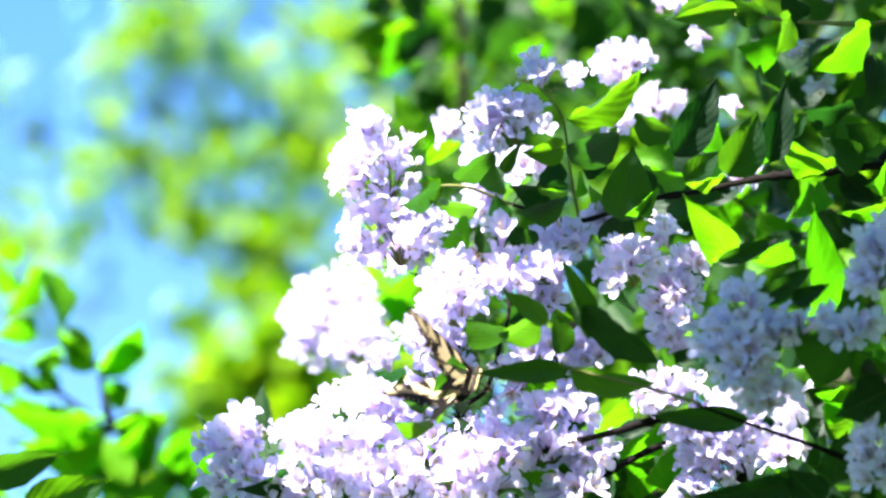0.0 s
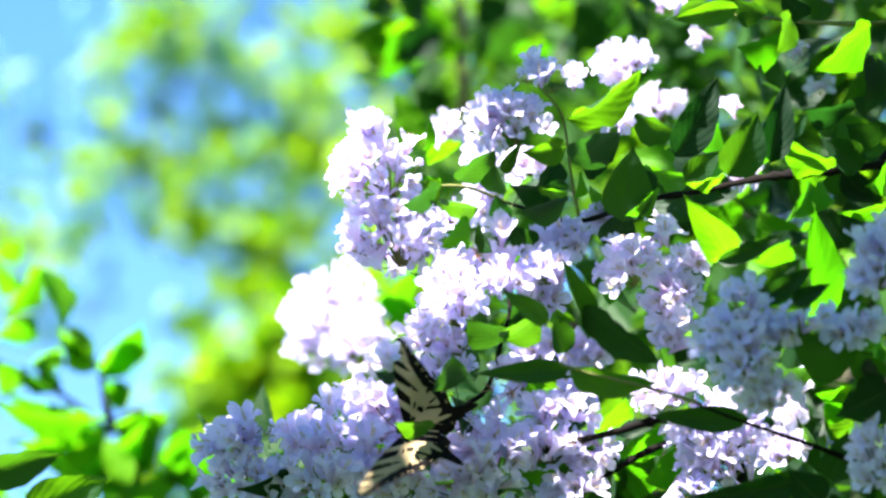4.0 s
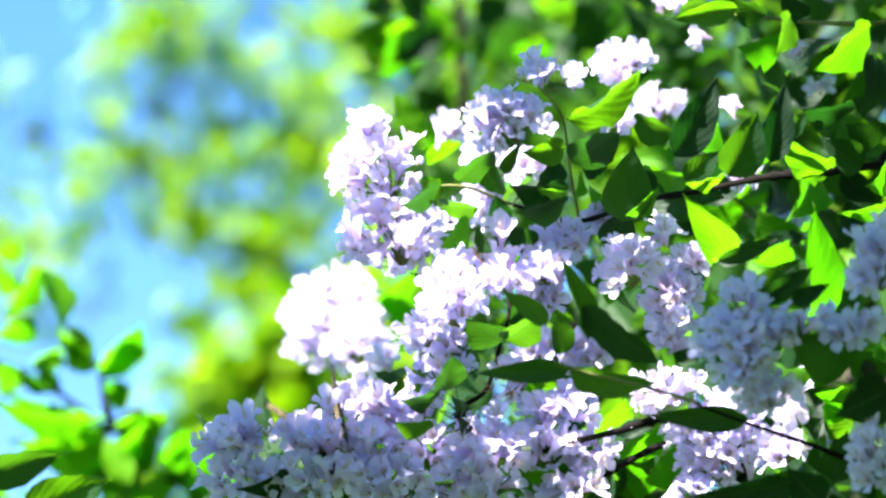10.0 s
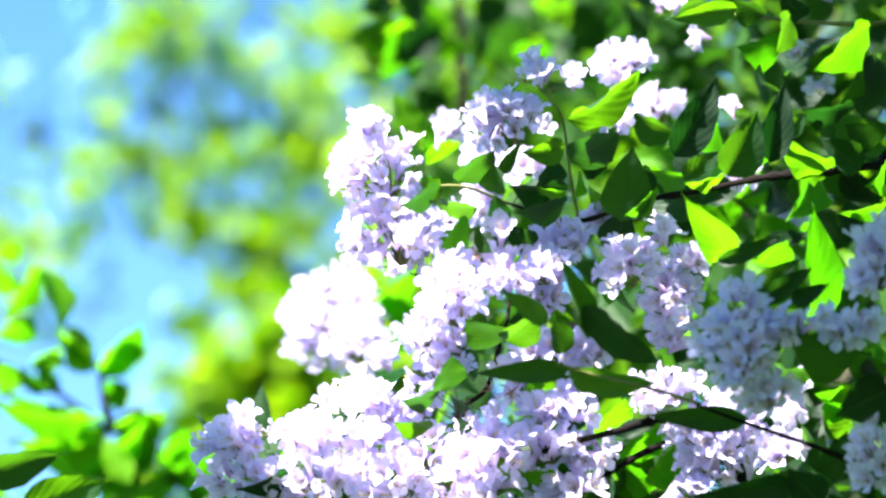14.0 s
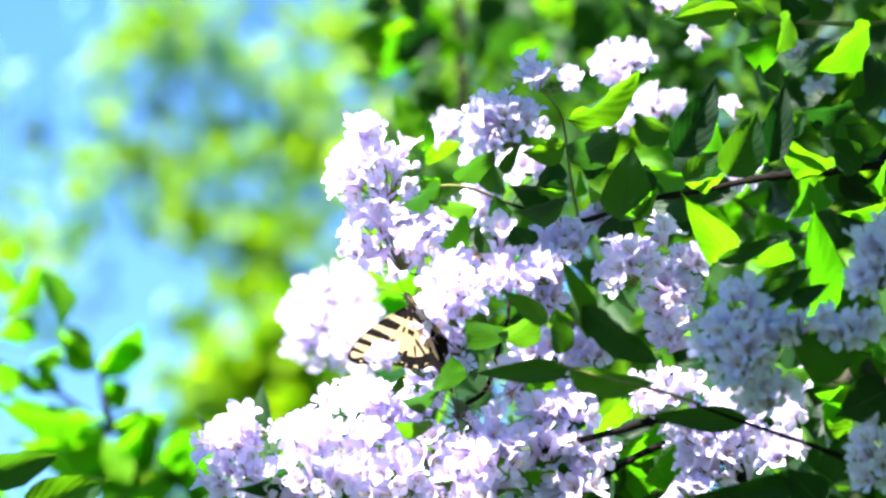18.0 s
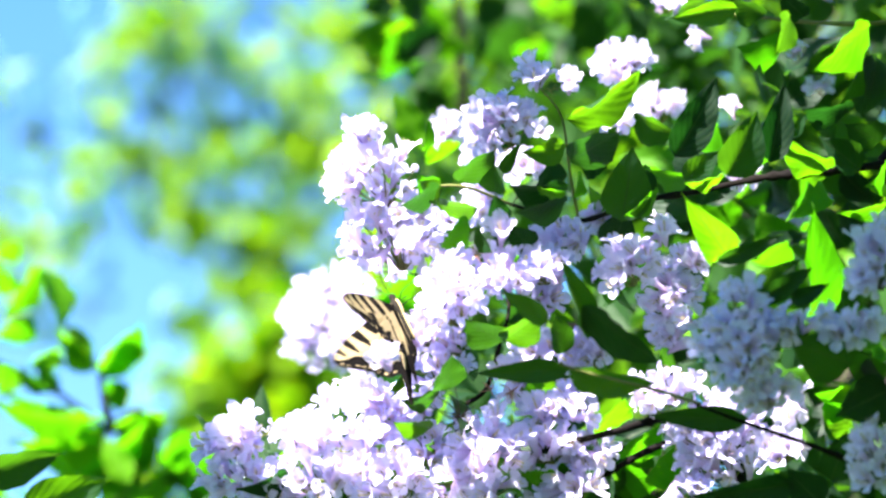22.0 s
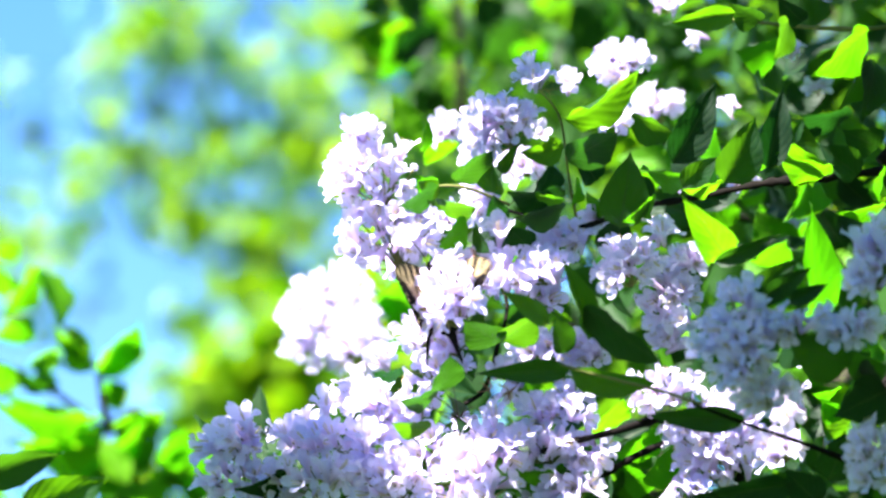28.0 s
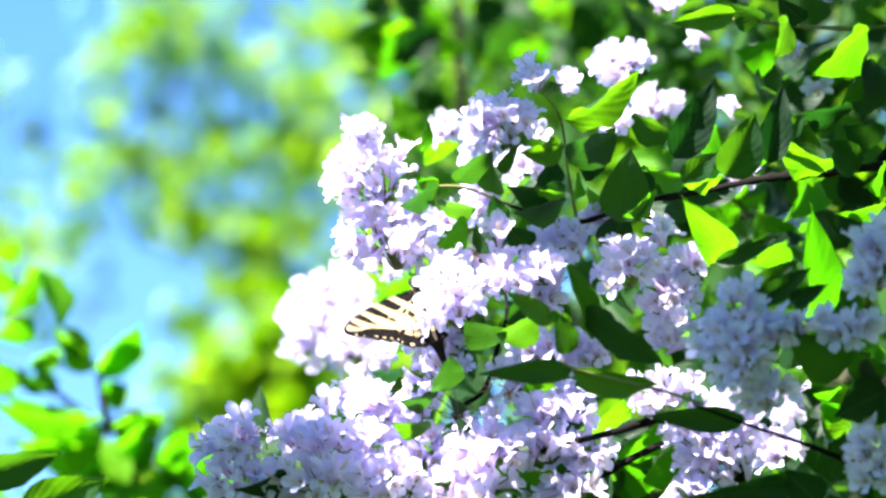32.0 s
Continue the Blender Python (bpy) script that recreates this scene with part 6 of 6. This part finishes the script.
    for wing in WINGS[-1]:
        walk(wing, [
            (0, flap(-1, 49)), (0.3, flap(-1, 5)), (0.5, flap(-1, 80)), (0.75, flap(-1, 15)), (1, flap(-1, 49)), (1.17, flap(-1, 4)),
            (1.33, flap(-1, 76)), (1.5, flap(-1, 47)), (1.67, flap(-1, 2)), (1.83, flap(-1, 74)), (2, flap(-1, 51)), (2.17, flap(-1, 0)),
            (2.33, flap(-1, 72)), (2.5, flap(-1, 62)), (2.67, flap(-1, 16)), (2.83, flap(-1, 70)), (3, flap(-1, 61)), (3.17, flap(-1, 14)),
            (3.33, flap(-1, 68)), (3.5, flap(-1, 12)), (3.67, flap(-1, 66)), (3.83, flap(-1, 10)), (4, flap(-1, 30)), (4.17, flap(-1, 74)),
            (4.33, flap(-1, 0)), (4.5, flap(-1, 70)), (4.67, flap(-1, 8)), (4.83, flap(-1, 80)), (5, flap(-1, 25)), (5.17, flap(-1, 70)),
            (5.33, flap(-1, 14)), (5.5, flap(-1, 56)), (5.67, flap(-1, 4)), (5.83, flap(-1, 76)), (6, flap(-1, 48)), (6.17, flap(-1, 2)),
            (6.33, flap(-1, 74)), (6.5, flap(-1, 5)), (6.67, flap(-1, 64)), (6.83, flap(-1, 8)), (7, flap(-1, 84)), (7.17, flap(-1, 16)),
            (7.33, flap(-1, 70)), (7.5, flap(-1, 40)), (7.67, flap(-1, 78)), (7.83, flap(-1, 4)), (8, flap(-1, 69)), (8.17, flap(-1, 12)),
            (8.33, flap(-1, 66)), (8.5, flap(-1, 66)), (8.67, flap(-1, 10)), (8.83, flap(-1, 64)), (9, flap(-1, 83)), (9.17, flap(-1, 8)),
            (9.33, flap(-1, 80)), (9.5, flap(-1, 56)), (9.67, flap(-1, 6)), (9.83, flap(-1, 78)), (10, flap(-1, 62)), (10.17, flap(-1, 4)),
            (10.33, flap(-1, 76)), (10.5, flap(-1, 62)), (10.67, flap(-1, 2)), (10.83, flap(-1, 74)), (11, flap(-1, 65)), (11.17, flap(-1, 0)),
            (11.33, flap(-1, 72)), (11.5, flap(-1, 62)), (11.67, flap(-1, 16)), (11.83, flap(-1, 70)), (12, flap(-1, 60)), (12.17, flap(-1, 14)),
            (12.33, flap(-1, 68)), (12.5, flap(-1, 12)), (12.67, flap(-1, 66)), (12.83, flap(-1, 10)), (13, flap(-1, 30)), (13.17, flap(-1, 74)),
            (13.33, flap(-1, 0)), (13.5, flap(-1, 72)), (13.67, flap(-1, 16)), (13.83, flap(-1, 70)), (14, flap(-1, 14)), (14.17, flap(-1, 68)),
            (14.33, flap(-1, 12)), (14.5, flap(-1, 60)), (14.66, flap(-1, 4)), (14.82, flap(-1, 76)), (14.98, flap(-1, 2)), (15.14, flap(-1, 74)),
            (15.3, flap(-1, 10)), (15.45, flap(-1, 72)), (15.6, flap(-1, 16)), (15.75, flap(-1, 70)), (15.9, flap(-1, 60)), (16.05, flap(-1, 2)),
            (16.2, flap(-1, 74)), (16.35, flap(-1, 0)), (16.5, flap(-1, 52)), (16.67, flap(-1, 14)), (16.83, flap(-1, 68)), (17, flap(-1, 58)),
            (17.17, flap(-1, 12)), (17.33, flap(-1, 66)), (17.5, flap(-1, 60)), (17.67, flap(-1, 10)), (17.83, flap(-1, 64)), (18, flap(-1, 59)),
            (18.17, flap(-1, 8)), (18.33, flap(-1, 80)), (18.5, flap(-1, 21)), (18.67, flap(-1, 70)), (18.83, flap(-1, 14)), (19, flap(-1, -14)),
            (19.17, flap(-1, 68)), (19.33, flap(-1, 12)), (19.5, flap(-1, 80)), (19.67, flap(-1, 2)), (19.83, flap(-1, 74)), (20, flap(-1, 11)),
            (20.17, flap(-1, 64)), (20.33, flap(-1, 8)), (20.5, flap(-1, 11)), (20.67, flap(-1, 80)), (20.83, flap(-1, 6)), (21, flap(-1, 84)),
            (21.25, flap(-1, 5)), (21.5, flap(-1, 23)), (21.67, flap(-1, 76)), (21.83, flap(-1, 2)), (22, flap(-1, 31)), (22.17, flap(-1, 74)),
            (22.33, flap(-1, 0)), (22.5, flap(-1, 86)), (22.67, flap(-1, 8)), (22.83, flap(-1, 80)), (22.967, flap(-1, 98)), (23.033, flap(-1, 66)),
            (23.17, flap(-1, 6)), (23.33, flap(-1, 78)), (23.5, flap(-1, 4)), (23.67, flap(-1, 76)), (23.83, flap(-1, 2)), (24, flap(-1, 44)),
            (24.17, flap(-1, 66)), (24.33, flap(-1, 10)), (24.5, flap(-1, 74)), (24.67, flap(-1, 0)), (24.83, flap(-1, 72)), (24.967, flap(-1, 98)),
            (25.033, flap(-1, 50)), (25.17, flap(-1, 16)), (25.33, flap(-1, 70)), (25.5, flap(-1, 60)), (25.67, flap(-1, 14)), (25.83, flap(-1, 68)),
            (26, flap(-1, 20)), (26.17, flap(-1, 76)), (26.33, flap(-1, 2)), (26.5, flap(-1, 60)), (26.67, flap(-1, 10)), (26.83, flap(-1, 64)),
            (27, flap(-1, 15)), (27.17, flap(-1, 72)), (27.33, flap(-1, 16)), (27.5, flap(-1, 83)), (27.67, flap(-1, 6)), (27.83, flap(-1, 78)),
            (28, flap(-1, 71)), (28.17, flap(-1, 4)), (28.33, flap(-1, 76)), (28.5, flap(-1, 84)), (28.67, flap(-1, 2)), (28.83, flap(-1, 74)),
            (29, flap(-1, 58)), (29.17, flap(-1, 0)), (29.33, flap(-1, 72)), (29.5, flap(-1, 84)), (29.67, flap(-1, 16)), (29.83, flap(-1, 70)),
            (29.967, flap(-1, 62)), (30.033, flap(-1, -6)), (30.17, flap(-1, 78)), (30.33, flap(-1, 4)), (30.5, flap(-1, 9)), (30.67, flap(-1, 76)),
            (30.83, flap(-1, 2)), (31, flap(-1, 30)), (31.2, flap(-1, 24)), (31.5, flap(-1, 34)), (31.67, flap(-1, 72)), (31.83, flap(-1, 16)),
            (32, flap(-1, -8)),
        ])
    for wing in WINGS[1]:
        walk(wing, [
            (0, flap(1, 70)), (0.3, flap(1, 15)), (0.5, flap(1, 78)), (0.75, flap(1, 20)), (1, flap(1, 49)), (1.17, flap(1, 4)), (1.33, flap(1, 76)),
            (1.5, flap(1, 44)), (1.67, flap(1, 66)), (1.83, flap(1, 10)), (2, flap(1, 68)), (2.17, flap(1, 0)), (2.33, flap(1, 72)),
            (2.5, flap(1, 60)), (2.67, flap(1, 16)), (2.83, flap(1, 70)), (3, flap(1, 74)), (3.17, flap(1, 14)), (3.33, flap(1, 68)),
            (3.5, flap(1, 12)), (3.67, flap(1, 66)), (3.83, flap(1, 10)), (4, flap(1, 35)), (4.17, flap(1, 74)), (4.33, flap(1, 0)),
            (4.5, flap(1, 70)), (4.67, flap(1, 8)), (4.83, flap(1, 80)), (5, flap(1, 30)), (5.17, flap(1, 70)), (5.33, flap(1, 14)),
            (5.5, flap(1, 54)), (5.67, flap(1, 4)), (5.83, flap(1, 76)), (6, flap(1, 48)), (6.17, flap(1, 2)), (6.33, flap(1, 74)),
            (6.5, flap(1, 8)), (6.67, flap(1, 64)), (6.83, flap(1, 8)), (7, flap(1, 84)), (7.17, flap(1, 16)), (7.33, flap(1, 70)),
            (7.5, flap(1, 84)), (7.67, flap(1, 14)), (7.83, flap(1, 68)), (8, flap(1, 57)), (8.17, flap(1, 12)), (8.33, flap(1, 66)),
            (8.5, flap(1, 56)), (8.67, flap(1, 10)), (8.83, flap(1, 64)), (9, flap(1, 75)), (9.17, flap(1, 8)), (9.33, flap(1, 80)),
            (9.5, flap(1, 63)), (9.67, flap(1, 6)), (9.83, flap(1, 78)), (10, flap(1, 69)), (10.17, flap(1, 4)), (10.33, flap(1, 76)),
            (10.5, flap(1, 59)), (10.67, flap(1, 2)), (10.83, flap(1, 74)), (11, flap(1, 75)), (11.17, flap(1, 0)), (11.33, flap(1, 72)),
            (11.5, flap(1, 77)), (11.67, flap(1, 16)), (11.83, flap(1, 70)), (12, flap(1, 60)), (12.17, flap(1, 14)), (12.33, flap(1, 68)),
            (12.5, flap(1, 12)), (12.67, flap(1, 66)), (12.83, flap(1, 10)), (13, flap(1, 30)), (13.17, flap(1, 74)), (13.33, flap(1, 0)),
            (13.5, flap(1, 72)), (13.67, flap(1, 16)), (13.83, flap(1, 70)), (14, flap(1, 14)), (14.17, flap(1, 68)), (14.33, flap(1, 12)),
            (14.5, flap(1, 60)), (14.66, flap(1, 4)), (14.82, flap(1, 76)), (14.98, flap(1, 2)), (15.14, flap(1, 74)), (15.3, flap(1, 10)),
            (15.45, flap(1, 72)), (15.6, flap(1, 16)), (15.75, flap(1, 70)), (15.9, flap(1, 60)), (16.05, flap(1, 2)), (16.2, flap(1, 74)),
            (16.35, flap(1, 0)), (16.5, flap(1, 52)), (16.67, flap(1, 14)), (16.83, flap(1, 68)), (17, flap(1, 58)), (17.17, flap(1, 12)),
            (17.33, flap(1, 66)), (17.5, flap(1, 60)), (17.67, flap(1, 10)), (17.83, flap(1, 64)), (18, flap(1, 59)), (18.17, flap(1, 8)),
            (18.33, flap(1, 80)), (18.5, flap(1, 21)), (18.67, flap(1, 70)), (18.83, flap(1, 14)), (19, flap(1, 43)), (19.17, flap(1, 68)),
            (19.33, flap(1, 12)), (19.5, flap(1, 82)), (19.67, flap(1, 2)), (19.83, flap(1, 74)), (20, flap(1, 36)), (20.17, flap(1, 64)),
            (20.33, flap(1, 8)), (20.5, flap(1, 34)), (20.67, flap(1, 80)), (20.83, flap(1, 6)), (21, flap(1, 84)), (21.25, flap(1, 5)),
            (21.5, flap(1, 19)), (21.67, flap(1, 76)), (21.83, flap(1, 2)), (22, flap(1, 52)), (22.17, flap(1, 10)), (22.33, flap(1, 64)),
            (22.5, flap(1, 86)), (22.67, flap(1, 8)), (22.83, flap(1, 80)), (22.967, flap(1, 98)), (23.033, flap(1, 66)), (23.17, flap(1, 6)),
            (23.33, flap(1, 78)), (23.5, flap(1, 4)), (23.67, flap(1, 76)), (23.83, flap(1, 2)), (24, flap(1, 47)), (24.17, flap(1, 2)),
            (24.33, flap(1, 74)), (24.5, flap(1, 83)), (24.67, flap(1, 0)), (24.83, flap(1, 72)), (24.967, flap(1, 98)), (25.033, flap(1, 50)),
            (25.17, flap(1, 16)), (25.33, flap(1, 70)), (25.5, flap(1, 45)), (25.67, flap(1, 78)), (25.83, flap(1, 4)), (26, flap(1, 20)),
            (26.17, flap(1, 76)), (26.33, flap(1, 2)), (26.5, flap(1, 60)), (26.67, flap(1, 10)), (26.83, flap(1, 64)), (27, flap(1, 20)),
            (27.17, flap(1, 72)), (27.33, flap(1, 16)), (27.5, flap(1, 51)), (27.67, flap(1, 6)), (27.83, flap(1, 78)), (28, flap(1, 48)),
            (28.17, flap(1, 4)), (28.33, flap(1, 76)), (28.5, flap(1, 70)), (28.67, flap(1, 2)), (28.83, flap(1, 74)), (29, flap(1, -19)),
            (29.17, flap(1, 64)), (29.33, flap(1, 8)), (29.5, flap(1, 66)), (29.67, flap(1, 16)), (29.83, flap(1, 70)), (30, flap(1, -4)),
            (30.17, flap(1, 78)), (30.33, flap(1, 4)), (30.5, flap(1, 12)), (30.67, flap(1, 76)), (30.83, flap(1, 2)), (31, flap(1, 76)),
            (31.2, flap(1, 58)), (31.5, flap(1, -21)), (31.67, flap(1, 72)), (31.83, flap(1, 16)), (32, flap(1, -9)),
        ])
    stirred(c_top, [(0, 0, 0), (3, -2, -8), (8, 0, 0), (14.5, 4, 2), (15.5, -8, -20), (17, -14, -32), (18, -12, -22), (19, -14, -30), (20.5, -28, -50), (21, -8, -14), (22, -20, -38), (23, -26, -50), (24, -18, -40), (25.5, -18, -40), (28, -16, -34), (30, -18, -40), (32, -16, -34)])
    stirred(c_tip, [(0, 0, 0), (3, -2, -8), (8, 0, 0), (14.5, 4, 2), (15.5, -8, -20), (17, -14, -32), (18, -12, -22), (19, -14, -30), (20.5, -28, -50), (21, -8, -14), (22, -20, -38), (23, -26, -50), (24, -18, -40), (25.5, -18, -40), (28, -16, -34), (30, -18, -40), (32, -16, -34)])
    stirred(c_left, [(0, 0, 0), (3, -2, -6), (8, 0, 0), (14.5, 4, 2), (16, 0, -18), (17, 4, -20), (20.5, 8, -34), (22, 6, -24), (23, 8, -34), (25.5, 6, -20), (28, 4, -12), (30, -8, -16), (32, -10, -20)])
    stirred(c_peak, [(0, 0, 0), (14.5, 0, 0), (16.5, -16, -16), (20, -16, -18), (23, -22, -20), (26, -16, -20), (30, -16, -30), (32, -14, -26)])
    stirred(c_peak_b, [(0, 0, 0), (14.5, 0, 0), (16.5, -16, -16), (20, -16, -18), (23, -22, -20), (26, -16, -20), (30, -16, -30), (32, -14, -26)])
    stirred(c_peak_c, [(0, 0, 0), (14.5, 0, 0), (16.5, -16, -16), (20, -16, -18), (23, -22, -20), (26, -16, -20), (30, -16, -30), (32, -14, -26)])
    stirred(c_low_c, [(0, 0, 0), (2, 0, -12), (3, -4, -20), (6, -6, -12), (9, -6, -16), (12, 0, 0), (32, 0, -4)])
    stirred(c_low_a, [(0, 0, 0), (2.5, -4, -14), (7, -4, 2), (11, 0, -4), (20, 0, 0), (25, 2, -10), (32, 0, -6)])
    stirred(centre_twig, [(0, 0, 0), (24, 0, 0), (28, 15, 0), (29, 20, 0), (31, 32, 0), (32, 26, 0)])
    stirred(twig, [(0, 0, 0), (25, 0, 0), (27, 0, -14), (29, -4, -38), (30, 0, -22), (31, 0, -8), (32, 0, -4)])
    stirred(upper, [(0, 0, 0), (25, 0, 0), (29, 0, -28), (32, 0, -20)])
    # the unseen shoots slide to change the shade on the low flowers
    for shoot, far in ((shade_sway, 1.0), (shade_sway_b, 0.9)):
        stirred(shoot, [(t, -2200 * far * (1 - k), 300 * (1 - k)) for t, k in ((0, 0.82), (1, 1.1), (2, 1.1), (3, 1.45), (5.5, 1.2), (6, 1.0), (7, 0.75), (8, 1.25), (9, 1.38), (11, 1.4), (12, 1.3), (13, 1.0), (14, 0.85), (17, 0.75), (20, 0.75), (23, 0.9), (25, 1.2), (28, 1.12), (30, 1.05), (32, 1.1))])


motions()
